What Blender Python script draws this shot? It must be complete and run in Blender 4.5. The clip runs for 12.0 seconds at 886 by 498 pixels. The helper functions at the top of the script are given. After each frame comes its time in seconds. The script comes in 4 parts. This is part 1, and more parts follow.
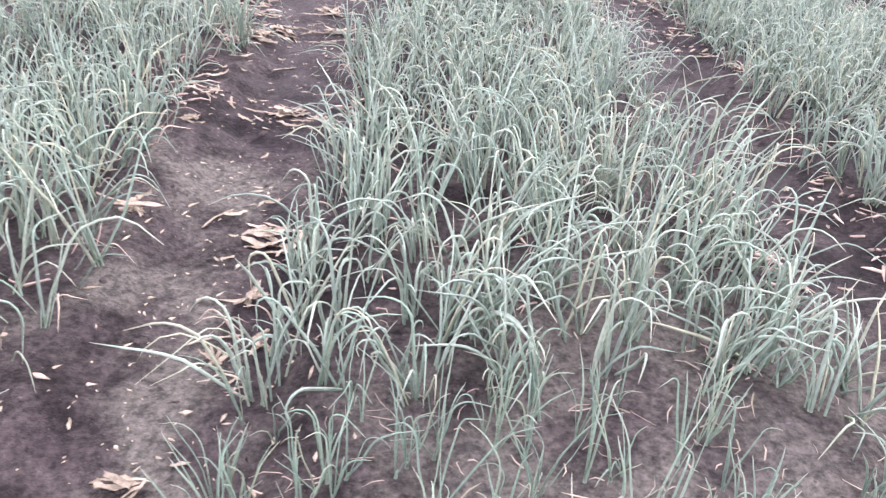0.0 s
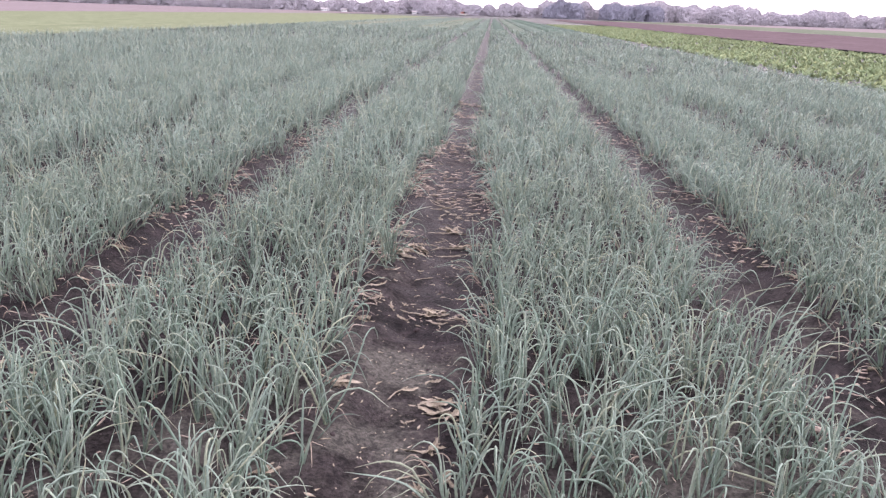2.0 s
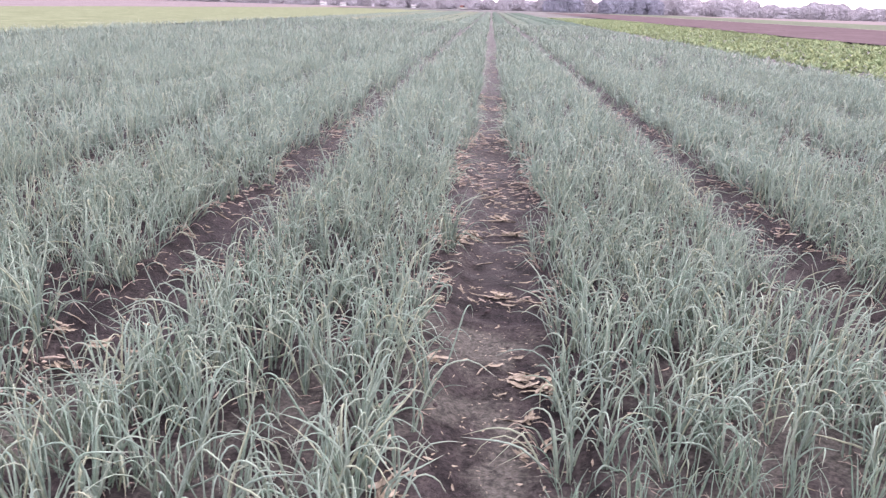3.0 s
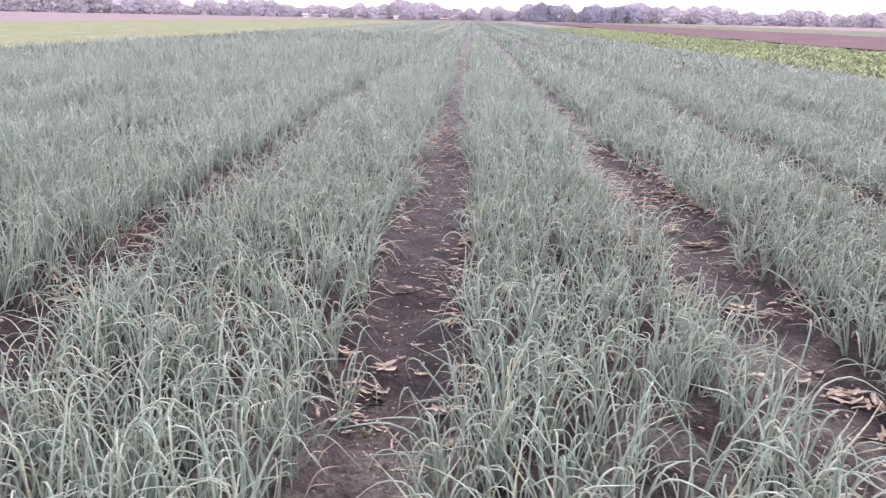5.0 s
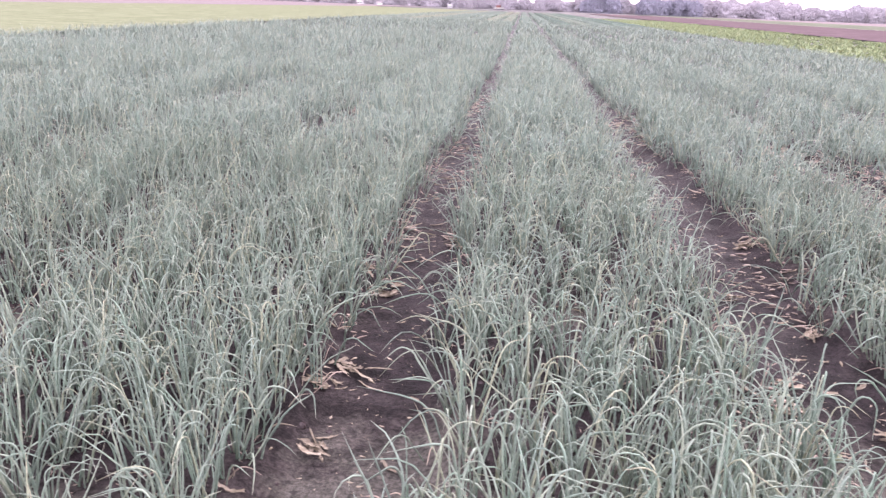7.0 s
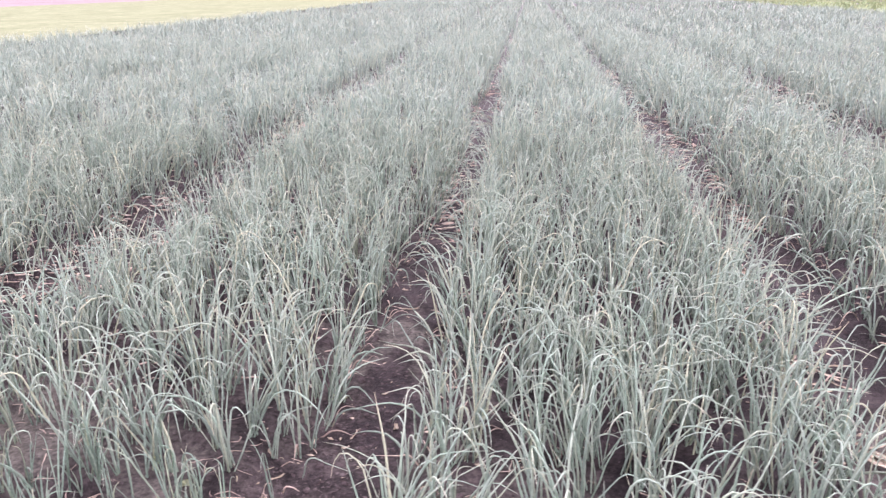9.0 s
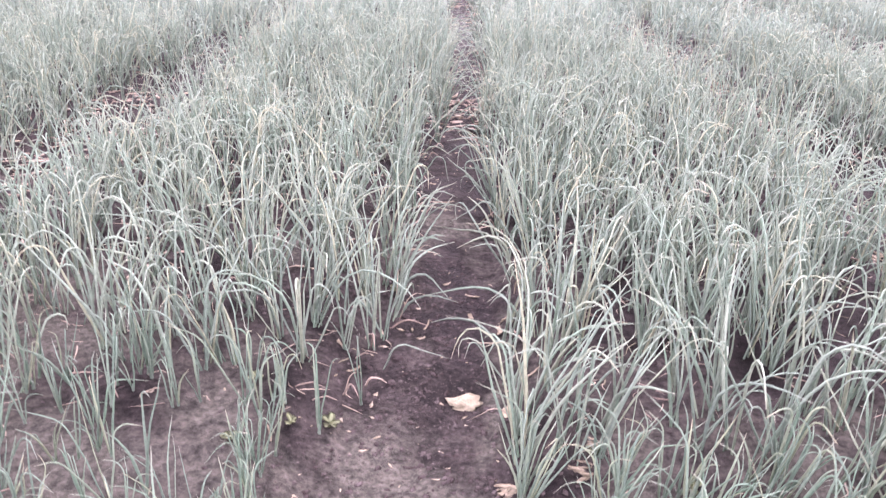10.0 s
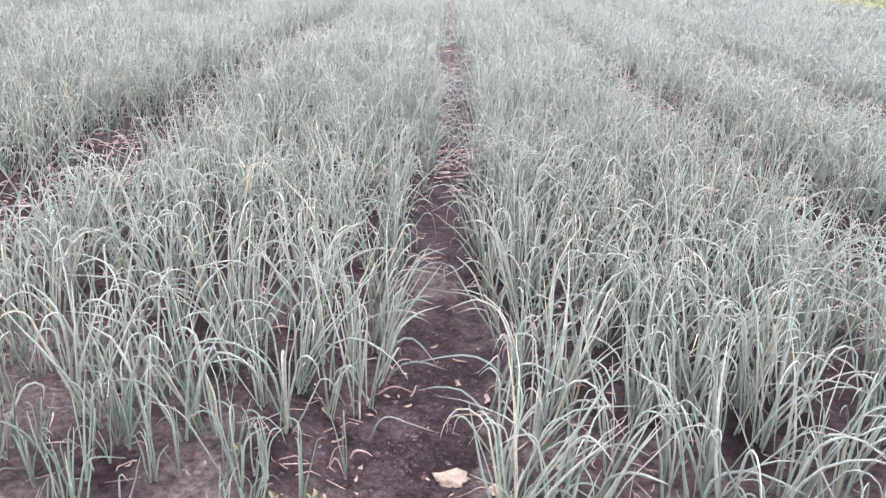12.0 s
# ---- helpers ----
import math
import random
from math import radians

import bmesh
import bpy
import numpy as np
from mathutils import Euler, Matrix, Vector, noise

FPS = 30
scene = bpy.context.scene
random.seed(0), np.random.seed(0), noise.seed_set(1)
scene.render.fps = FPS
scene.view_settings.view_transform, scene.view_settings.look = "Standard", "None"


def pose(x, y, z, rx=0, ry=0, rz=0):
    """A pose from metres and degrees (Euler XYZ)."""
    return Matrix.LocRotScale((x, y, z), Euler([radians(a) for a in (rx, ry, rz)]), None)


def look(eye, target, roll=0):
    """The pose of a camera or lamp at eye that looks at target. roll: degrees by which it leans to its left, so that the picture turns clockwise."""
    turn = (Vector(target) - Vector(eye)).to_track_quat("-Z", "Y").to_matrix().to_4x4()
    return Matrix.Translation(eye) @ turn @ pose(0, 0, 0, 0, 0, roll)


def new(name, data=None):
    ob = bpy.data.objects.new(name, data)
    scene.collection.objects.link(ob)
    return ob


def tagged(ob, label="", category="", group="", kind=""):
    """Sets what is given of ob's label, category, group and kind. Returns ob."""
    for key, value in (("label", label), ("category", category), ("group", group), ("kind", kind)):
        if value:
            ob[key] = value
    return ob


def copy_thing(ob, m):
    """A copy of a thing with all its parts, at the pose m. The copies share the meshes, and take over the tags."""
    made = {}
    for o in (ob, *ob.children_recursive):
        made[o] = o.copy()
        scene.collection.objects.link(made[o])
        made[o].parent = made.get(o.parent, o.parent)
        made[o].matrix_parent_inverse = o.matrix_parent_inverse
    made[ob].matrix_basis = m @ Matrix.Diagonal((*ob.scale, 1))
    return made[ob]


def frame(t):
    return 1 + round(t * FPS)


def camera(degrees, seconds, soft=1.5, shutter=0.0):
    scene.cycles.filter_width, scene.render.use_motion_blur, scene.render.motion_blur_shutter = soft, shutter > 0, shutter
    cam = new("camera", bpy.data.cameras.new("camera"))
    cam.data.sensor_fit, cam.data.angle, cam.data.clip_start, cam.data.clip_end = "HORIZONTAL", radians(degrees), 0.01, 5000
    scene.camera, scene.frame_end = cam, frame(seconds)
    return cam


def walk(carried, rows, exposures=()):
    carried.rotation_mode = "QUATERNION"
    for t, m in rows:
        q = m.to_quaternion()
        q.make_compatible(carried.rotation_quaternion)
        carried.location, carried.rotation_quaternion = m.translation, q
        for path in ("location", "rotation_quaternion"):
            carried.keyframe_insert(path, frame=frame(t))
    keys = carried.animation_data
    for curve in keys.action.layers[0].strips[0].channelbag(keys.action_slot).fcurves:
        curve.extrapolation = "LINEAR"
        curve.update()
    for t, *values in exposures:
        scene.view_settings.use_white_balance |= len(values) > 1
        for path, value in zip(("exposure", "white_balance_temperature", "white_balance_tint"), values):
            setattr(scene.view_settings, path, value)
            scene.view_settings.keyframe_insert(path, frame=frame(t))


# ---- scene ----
cam = camera(60.0, 12.0, soft=1.3, shutter=0.14)
PATH = [
    (0, (0.367, 1.061, 0.95), (0.475, 2.772, -0.08), 4.2),
    (0.5, (0.221, 0.862, 1.05), (0.252, 2.637, 0.129), 3.0),
    (1, (0.143, 0.677, 1.165), (0.117, 2.506, 0.357), 2.4),
    (1.5, (0.148, 0.575, 1.218), (0.078, 2.46, 0.554), 2.1),
    (2, (0.167, 0.426, 1.23), (0.068, 2.335, 0.641), 1.9),
    (2.5, (0.091, 0.352, 1.215), (-0.011, 2.262, 0.629), 2.0),
    (3, (-0.123, 0.274, 1.219), (-0.22, 2.178, 0.616), 1.7),
    (3.2, (-0.223, 0.262, 1.193), (-0.336, 2.163, 0.58), 1.9),
    (4.8, (-1.129, 0.298, 1.208), (-1.175, 2.21, 0.622), 1.4),
    (5, (-1.226, 0.316, 1.183), (-1.282, 2.23, 0.605), 1.1),
    (5.5, (-1.526, 0.363, 1.181), (-1.615, 2.281, 0.62), 0.8),
    (6, (-1.854, 0.339, 1.169), (-1.957, 2.254, 0.601), 1.0),
    (6.5, (-2.124, 0.325, 1.159), (-2.262, 2.233, 0.576), 1.7),
    (7, (-2.437, 0.378, 1.158), (-2.603, 2.276, 0.552), 2.2),
    (7.5, (-2.739, 0.39, 1.151), (-2.941, 2.287, 0.55), 2.3),
    (7.7, (-2.883, 0.389, 1.158), (-3.084, 2.286, 0.558), 1.5),
    (9.3, (-3.947, 0.461, 1.113), (-4.142, 2.327, 0.42), -1.6),
    (9.5, (-4.044, 0.476, 1.129), (-4.198, 2.329, 0.394), -1.5),
    (10, (-4.158, 0.592, 0.886), (-4.182, 2.423, 0.083), 1.3),
    (10.5, (-4.205, 0.649, 0.609), (-4.193, 2.49, -0.17), 2.1),
    (11, (-4.206, 0.64, 0.607), (-4.187, 2.495, -0.139), 2.0),
    (11.5, (-4.188, 0.627, 0.709), (-4.167, 2.499, 0.004), 2.1),
    (12, (-4.175, 0.635, 0.942), (-4.158, 2.502, 0.226), 2.9),
]
EXPOSURES = [(0, 1.3, 6010, 24), (0.5, 1.25, 6000, 24), (1.0, 1.25, 6000, 25), (1.5, 0.73, 6030, 24.5), (2.0, 0.42, 6080, 23), (2.2, 0.54, 6080, 23), (2.5, 0.70, 6080, 24), (3.2, 0.68, 6120, 26), (5.0, 0.67, 6150, 28.5), (6.5, 0.67, 6150, 29), (7.0, 0.83, 6170, 30), (7.7, 0.86, 6170, 30), (9.3, 1.23, 6200, 33), (10.0, 1.39, 6200, 35), (10.5, 1.27, 6180, 34), (11.0, 1.28, 6150, 33), (11.5, 0.98, 6100, 32), (12, 1.13, 6130, 32.5)]
walk(cam, [(t, look(eye, target, roll)) for t, eye, target, roll in PATH], EXPOSURES)

# ---- light ----
world = bpy.data.worlds.new("overcast_world")
scene.world = world
world.use_nodes = True
wn, wl = world.node_tree.nodes, world.node_tree.links
sky = wn.new("ShaderNodeTexSky")
sky.sky_type, sky.sun_disc = "NISHITA", False
sky.sun_elevation, sky.sun_rotation = radians(24), radians(20)
sky.air_density, sky.dust_density, sky.altitude = 1.0, 4.0, 50
gain = wn.new("ShaderNodeMixRGB")
gain.blend_type, gain.inputs[0].default_value = "MULTIPLY", 1.0
gain.inputs[2].default_value = (0.1, 0.1, 0.1, 1)
wl.new(sky.outputs[0], gain.inputs[1])
cloud = wn.new("ShaderNodeMixRGB")
cloud.inputs[0].default_value = 0.82
cloud.inputs[2].default_value = (0.98, 0.95, 0.99, 1)
wl.new(gain.outputs[0], cloud.inputs[1])
wl.new(cloud.outputs[0], wn["Background"].inputs[0])
wn["Background"].inputs[1].default_value = 2.6
sun_data = bpy.data.lights.new("sun", "SUN")
sun_data.energy, sun_data.angle, sun_data.color = 1.4, radians(25), (1.0, 0.96, 0.93)
sun = new("sun", sun_data)
sun.matrix_world = look((0, 0, 30), (-8, -18, 18))


# ---- materials ----
def material(name):
    m = bpy.data.materials.new(name)
    m.use_nodes = True
    return m, m.node_tree.nodes, m.node_tree.links, m.node_tree.nodes["Principled BSDF"]


def ramp(nodes, stops):
    r = nodes.new("ShaderNodeValToRGB")
    while len(r.color_ramp.elements) < len(stops):
        r.color_ramp.elements.new(0.5)
    for e, (p, c) in zip(r.color_ramp.elements, stops):
        e.position, e.color = p, (*c, 1)
    return r


def noise_tex(nodes, links, scale, detail=4.0, rough=0.55, coord="Object", stretch=None):
    tc = nodes.new("ShaderNodeTexCoord")
    n = nodes.new("ShaderNodeTexNoise")
    n.inputs["Scale"].default_value, n.inputs["Detail"].default_value, n.inputs["Roughness"].default_value = scale, detail, rough
    out = tc.outputs[coord]
    if stretch:
        mp = nodes.new("ShaderNodeMapping")
        mp.inputs["Scale"].default_value = stretch
        links.new(out, mp.inputs[0])
        out = mp.outputs[0]
    links.new(out, n.inputs["Vector"])
    return n


def mixed(nodes, links, a, b, fac, mode="MIX"):
    m = nodes.new("ShaderNodeMixRGB")
    m.blend_type = mode
    for i, v in ((0, fac), (1, a), (2, b)):
        if isinstance(v, (int, float)):
            m.inputs[i].default_value = v
        elif isinstance(v, tuple):
            m.inputs[i].default_value = (*v, 1)
        else:
            links.new(v, m.inputs[i])
    return m.outputs[0]


def soil_material(name, dark, light, crust):
    m, n, l, b = material(name)
    big = noise_tex(n, l, 4.5, 8, 0.68)
    mid = noise_tex(n, l, 7.0, 6, 0.65)
    fine = noise_tex(n, l, 70.0, 5, 0.7)
    grit = noise_tex(n, l, 260.0, 3, 0.7)
    r1 = ramp(n, [(0.41, dark), (0.58, light)])
    l.new(mid.outputs[0], r1.inputs[0])
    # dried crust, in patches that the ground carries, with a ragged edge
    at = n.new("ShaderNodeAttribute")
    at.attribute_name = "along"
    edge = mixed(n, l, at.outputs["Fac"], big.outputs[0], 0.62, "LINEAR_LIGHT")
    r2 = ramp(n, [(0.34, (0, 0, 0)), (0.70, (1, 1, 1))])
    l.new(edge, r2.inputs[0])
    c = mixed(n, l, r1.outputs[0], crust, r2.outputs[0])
    # damp soil, and shade put in as damp, is darker and smoother
    damp = ramp(n, [(0.02, (0.58, 0.53, 0.58)), (0.28, (1, 1, 1))])
    l.new(edge, damp.inputs[0])
    c = mixed(n, l, c, damp.outputs[0], 1.0, "MULTIPLY")
    r3 = ramp(n, [(0.33, (0.42, 0.42, 0.42)), (0.50, (0.95, 0.94, 0.94)), (0.68, (1.55, 1.52, 1.50))])
    l.new(fine.outputs[0], r3.inputs[0])
    c = mixed(n, l, c, r3.outputs[0], 1.0, "MULTIPLY")
    # pits and crumbs
    pits = noise_tex(n, l, 26.0, 9, 0.72)
    r4 = ramp(n, [(0.40, (0.60, 0.60, 0.61)), (0.47, (0.95, 0.95, 0.95)), (0.60, (1.10, 1.09, 1.07))])
    l.new(pits.outputs[0], r4.inputs[0])
    c = mixed(n, l, c, r4.outputs[0], 1.0, "MULTIPLY")
    l.new(c, b.inputs["Base Color"])
    rr = ramp(n, [(0.05, (0.62, 0.62, 0.62)), (0.35, (0.95, 0.95, 0.95))])
    l.new(edge, rr.inputs[0])
    l.new(rr.outputs[0], b.inputs["Roughness"])
    b.inputs["Specular IOR Level"].default_value = 0.08
    bump = n.new("ShaderNodeBump")
    bump.inputs["Strength"].default_value, bump.inputs["Distance"].default_value = 1.0, 0.02
    add = mixed(n, l, fine.outputs[0], grit.outputs[0], 0.35)
    l.new(add, bump.inputs["Height"])
    l.new(bump.outputs[0], b.inputs["Normal"])
    return m


def leaf_material(name, base, mid, tip, vary, rand, clear=0.0):
    """Waxy leaf: base, middle and dry tip along the leaf, and a shift from leaf to leaf."""
    m, n, l, b = material(name)
    at = n.new("ShaderNodeAttribute")
    at.attribute_name = "along"
    # dimmer low and paler towards the bend: top highlights put into the colour
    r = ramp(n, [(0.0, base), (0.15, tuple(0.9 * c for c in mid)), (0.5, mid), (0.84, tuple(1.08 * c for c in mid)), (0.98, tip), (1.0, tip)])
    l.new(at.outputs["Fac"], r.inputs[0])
    if rand == "island":
        src = n.new("ShaderNodeNewGeometry").outputs["Random Per Island"]
    else:
        src = n.new("ShaderNodeObjectInfo").outputs["Random"]
    shift = ramp(n, [(0.0, vary[0]), (0.30, vary[1]), (0.58, vary[2]), (0.86, vary[3]), (0.97, vary[4])])
    l.new(src, shift.inputs[0])
    c = mixed(n, l, r.outputs[0], shift.outputs[0], 1.0, "MULTIPLY")
    streak = noise_tex(n, l, 90, 4, 0.6)
    rs = ramp(n, [(0.3, (0.8, 0.8, 0.8)), (0.72, (1.25, 1.25, 1.22))])
    l.new(streak.outputs[0], rs.inputs[0])
    c = mixed(n, l, c, rs.outputs[0], 1.0, "MULTIPLY")
    l.new(c, b.inputs["Base Color"])
    b.inputs["Roughness"].default_value = 0.6
    b.inputs["Specular IOR Level"].default_value = 0.12
    # hollow leaves let some light through
    through_leaf = n.new("ShaderNodeBsdfTranslucent")
    l.new(c, through_leaf.inputs["Color"])
    both = n.new("ShaderNodeMixShader")
    both.inputs[0].default_value = clear
    l.new(b.outputs[0], both.inputs[1])
    l.new(through_leaf.outputs[0], both.inputs[2])
    l.new(both.outputs[0], n["Material Output"].inputs["Surface"])
    return m


def plain_material(name, low, high, scale=30.0, rough=0.8, bump=0.3, metal=0.0):
    m, n, l, b = material(name)
    t = noise_tex(n, l, scale, 5, 0.6)
    r = ramp(n, [(0.35, low), (0.68, high)])
    l.new(t.outputs[0], r.inputs[0])
    fine = noise_tex(n, l, scale * 7, 3, 0.6)
    rf = ramp(n, [(0.3, (0.78, 0.78, 0.78)), (0.7, (1.15, 1.15, 1.15))])
    l.new(fine.outputs[0], rf.inputs[0])
    info = n.new("ShaderNodeObjectInfo")
    ro = ramp(n, [(0.0, (0.75, 0.74, 0.73)), (1.0, (1.15, 1.13, 1.1))])
    l.new(info.outputs["Random"], ro.inputs[0])
    c = mixed(n, l, r.outputs[0], rf.outputs[0], 1.0, "MULTIPLY")
    c = mixed(n, l, c, ro.outputs[0], 1.0, "MULTIPLY")
    l.new(c, b.inputs["Base Color"])
    b.inputs["Roughness"].default_value, b.inputs["Metallic"].default_value = rough, metal
    b.inputs["Specular IOR Level"].default_value = 0.5 if rough < 0.7 else (0.1 if rough < 0.9 else 0.0)
    bp = n.new("ShaderNodeBump")
    bp.inputs["Strength"].default_value, bp.inputs["Distance"].default_value = bump, 0.004
    l.new(fine.outputs[0], bp.inputs["Height"])
    l.new(bp.outputs[0], b.inputs["Normal"])
    return m


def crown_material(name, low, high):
    """Twigs and foliage seen from afar, the haze put into their colour: soft variation over several metres, none from
    tree to tree.
    """
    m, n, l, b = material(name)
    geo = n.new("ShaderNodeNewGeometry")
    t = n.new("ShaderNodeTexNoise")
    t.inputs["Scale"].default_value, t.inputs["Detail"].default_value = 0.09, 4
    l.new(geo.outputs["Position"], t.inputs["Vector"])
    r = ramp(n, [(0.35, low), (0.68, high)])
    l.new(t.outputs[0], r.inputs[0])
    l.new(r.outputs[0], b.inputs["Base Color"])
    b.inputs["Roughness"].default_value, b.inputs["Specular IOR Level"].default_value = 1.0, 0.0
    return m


GREEN = ((0.80, 0.92, 0.84), (0.74, 0.80, 0.78), (1.0, 1.04, 1.0), (1.08, 1.07, 0.99), (1.30, 1.17, 1.0))
SOIL = soil_material("muck_soil", (0.0250, 0.0200, 0.0198), (0.064, 0.0525, 0.0508), (0.108, 0.099, 0.086))
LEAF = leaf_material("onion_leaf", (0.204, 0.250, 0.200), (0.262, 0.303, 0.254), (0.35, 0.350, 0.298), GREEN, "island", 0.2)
# farther ribbons: shade painted into the base, highlights into the tip
LEAF_MID = leaf_material("onion_leaf_farther_shaded", (0.132, 0.166, 0.136), (0.217, 0.254, 0.217), (0.35, 0.354, 0.306), GREEN, "island", 0.08)
LEAF_OB = leaf_material("onion_leaf_single", (0.148, 0.200, 0.152), (0.202, 0.250, 0.202), (0.33, 0.322, 0.275), GREEN, "object", 0.2)
NECK = plain_material("onion_neck", (0.12, 0.16, 0.125), (0.17, 0.21, 0.165), 60, 0.5, 0.2)
HUSK = plain_material("dry_husk", (0.22, 0.182, 0.130), (0.42, 0.355, 0.282), 40, 0.75, 0.6)
WITHERED = leaf_material("withered_leaf", (0.30, 0.24, 0.20), (0.39, 0.32, 0.265), (0.47, 0.40, 0.34), ((0.6, 0.55, 0.55), (0.9, 0.85, 0.85), (0.95, 0.92, 0.9), (1.08, 1.05, 1.0), (0.62, 0.66, 0.55)), "island")
STONE = plain_material("pale_stone", (0.34, 0.29, 0.21), (0.50, 0.44, 0.33), 45, 0.85, 0.8)
CLOD = plain_material("soil_clod", (0.045, 0.034, 0.034), (0.12, 0.10, 0.10), 35, 0.95, 0.9)
WEED = plain_material("weed_leaf", (0.29, 0.32, 0.19), (0.41, 0.435, 0.29), 50, 0.8, 0.3)
CROP = leaf_material("leafy_crop", (0.15, 0.18, 0.09), (0.235, 0.268, 0.145), (0.29, 0.32, 0.185), GREEN, "island")
# canopy sheet: darker than the leaves, their mutual shade put into the colour
LEAF_FAR = leaf_material("onion_canopy", (0.095, 0.110, 0.094), (0.112, 0.128, 0.110), (0.135, 0.148, 0.126), GREEN, "object")
LEAF_FAR.node_tree.nodes["Principled BSDF"].inputs["Specular IOR Level"].default_value = 0.0
FAR_GRASS = plain_material("pale_crop", (0.126, 0.140, 0.085), (0.168, 0.182, 0.117), 0.6, 0.95, 0.5)
DULL_GRASS = plain_material("dull_green_crop", (0.095, 0.108, 0.08), (0.14, 0.15, 0.112), 0.2, 0.95, 0.4)
FAR_SOIL = plain_material("far_ploughed_soil", (0.092, 0.068, 0.073), (0.122, 0.091, 0.096), 0.3, 0.95, 0.5)
STUBBLE = plain_material("far_stubble", (0.19, 0.155, 0.16), (0.235, 0.195, 0.198), 0.1, 0.95, 0.3)
TRACK = plain_material("pale_track", (0.20, 0.185, 0.16), (0.27, 0.25, 0.225), 0.5, 0.95, 0.3)
BARK = plain_material("tree_bark", (0.16, 0.13, 0.13), (0.26, 0.22, 0.22), 3, 0.95, 0.5)
# the pale mauve and blue-grey of the crowns hold the distance haze
CROWN = crown_material("hazed_tree_crown", (0.35, 0.325, 0.345), (0.405, 0.37, 0.385))
CROWN_DARK = crown_material("hazed_evergreen_crown", (0.235, 0.23, 0.27), (0.27, 0.262, 0.305))
WHITE = plain_material("white_paint", (0.74, 0.73, 0.72), (0.84, 0.83, 0.82), 2, 0.6, 0.1)
DUSTY = plain_material("dusty_white_paint", (0.40, 0.38, 0.34), (0.52, 0.50, 0.45), 2, 0.7, 0.1)
ROOF = plain_material("grey_roof", (0.30, 0.27, 0.27), (0.40, 0.36, 0.36), 2, 0.8, 0.2)
GLASS_DARK = plain_material("dark_window", (0.03, 0.03, 0.035), (0.05, 0.05, 0.06), 4, 0.1, 0.0)
RED = plain_material("faded_red_paint", (0.30, 0.10, 0.08), (0.40, 0.15, 0.12), 3, 0.5, 0.1)
RUBBER = plain_material("black_rubber", (0.02, 0.02, 0.02), (0.04, 0.04, 0.04), 20, 0.8, 0.3)


# ---- mesh helpers ----
def mesh_of(name, verts, faces, mat, smooth=False, along=None):
    """A mesh from arrays; faces all of one size."""
    verts, faces = np.asarray(verts, np.float32), np.asarray(faces, np.int32)
    me = bpy.data.meshes.new(name)
    k = faces.shape[1]
    me.vertices.add(len(verts))
    me.vertices.foreach_set("co", verts.ravel())
    me.loops.add(faces.size)
    me.loops.foreach_set("vertex_index", faces.ravel())
    me.polygons.add(len(faces))
    me.polygons.foreach_set("loop_start", np.arange(0, faces.size, k, dtype=np.int32))
    me.polygons.foreach_set("loop_total", np.full(len(faces), k, np.int32))
    if smooth:
        me.polygons.foreach_set("use_smooth", np.ones(len(faces), bool))
    if along is not None:
        a = me.attributes.new("along", "FLOAT", "POINT")
        a.data.foreach_set("value", np.asarray(along, np.float32))
    me.update(calc_edges=True)
    me.materials.append(mat)
    return me


def part(name, bm, mat, parent=None, label="", smooth=False):
    me = bpy.data.meshes.new(name)
    bm.to_mesh(me)
    bm.free()
    if smooth:
        me.polygons.foreach_set("use_smooth", [True] * len(me.polygons))
    me.materials.append(mat)
    ob = new(name, me)
    ob.parent = parent
    return tagged(ob, label)


def box(bm, x0, y0, z0, x1, y1, z1, bevel=0.0):
    got = bmesh.ops.create_cube(bm, size=1.0, matrix=Matrix.LocRotScale(((x0 + x1) / 2, (y0 + y1) / 2, (z0 + z1) / 2), None, (x1 - x0, y1 - y0, z1 - z0)))
    if bevel:
        bmesh.ops.bevel(bm, geom=list({e for v in got["verts"] for e in v.link_edges}), offset=bevel, segments=2, affect="EDGES")


rng = np.random.default_rng(7)
LATTICE = np.random.default_rng(3).random((256, 256))


def lattice_noise(x, y, cell):
    """Smooth value noise, 0 to 1, with cells of that many metres."""
    u, v = np.asarray(x) / cell, np.asarray(y) / cell
    i, j = np.floor(u).astype(int), np.floor(v).astype(int)
    a, b = u - i, v - j
    a, b = a * a * (3 - 2 * a), b * b * (3 - 2 * b)
    g = lambda p, q: LATTICE[p % 256, q % 256]
    return (g(i, j) * (1 - a) + g(i + 1, j) * a) * (1 - b) + (g(i, j + 1) * (1 - a) + g(i + 1, j + 1) * a) * b


# ---- the plan: beds between furrows, 1.4 m apart, running along y ----
PITCH = 1.4
PLANT = 0.335    # usual length of an onion leaf
BED_FROM, BED_TO = -10, 5      # bed k lies between furrow k and furrow k + 1
FIELD_LEFT, FIELD_RIGHT = BED_FROM * PITCH, (BED_TO) * PITCH
FIELD_END = 190.0
# centre (from its line) and half-width of each furrow's bare soil, and the starts of the beds, where they differ
FURROW = {-4: (0.03, 0.18), -3: (0.065, 0.105), -2: (-0.02, 0.16), -1: (-0.012, 0.19), 0: (-0.08, 0.225), 1: (0.02, 0.20)}
BED_START = {-4: 1.02, -3: 1.00, -2: 1.3, -1: 1.4, 0: 1.42, 1: 1.4}
# how thin each bed is at its start, and over how many metres it closes
BED_THIN = {-4: (0.42, 1.4), -3: (0.9, 0.5), 0: (0.7, 1.2), -1: (0.8, 0.6)}


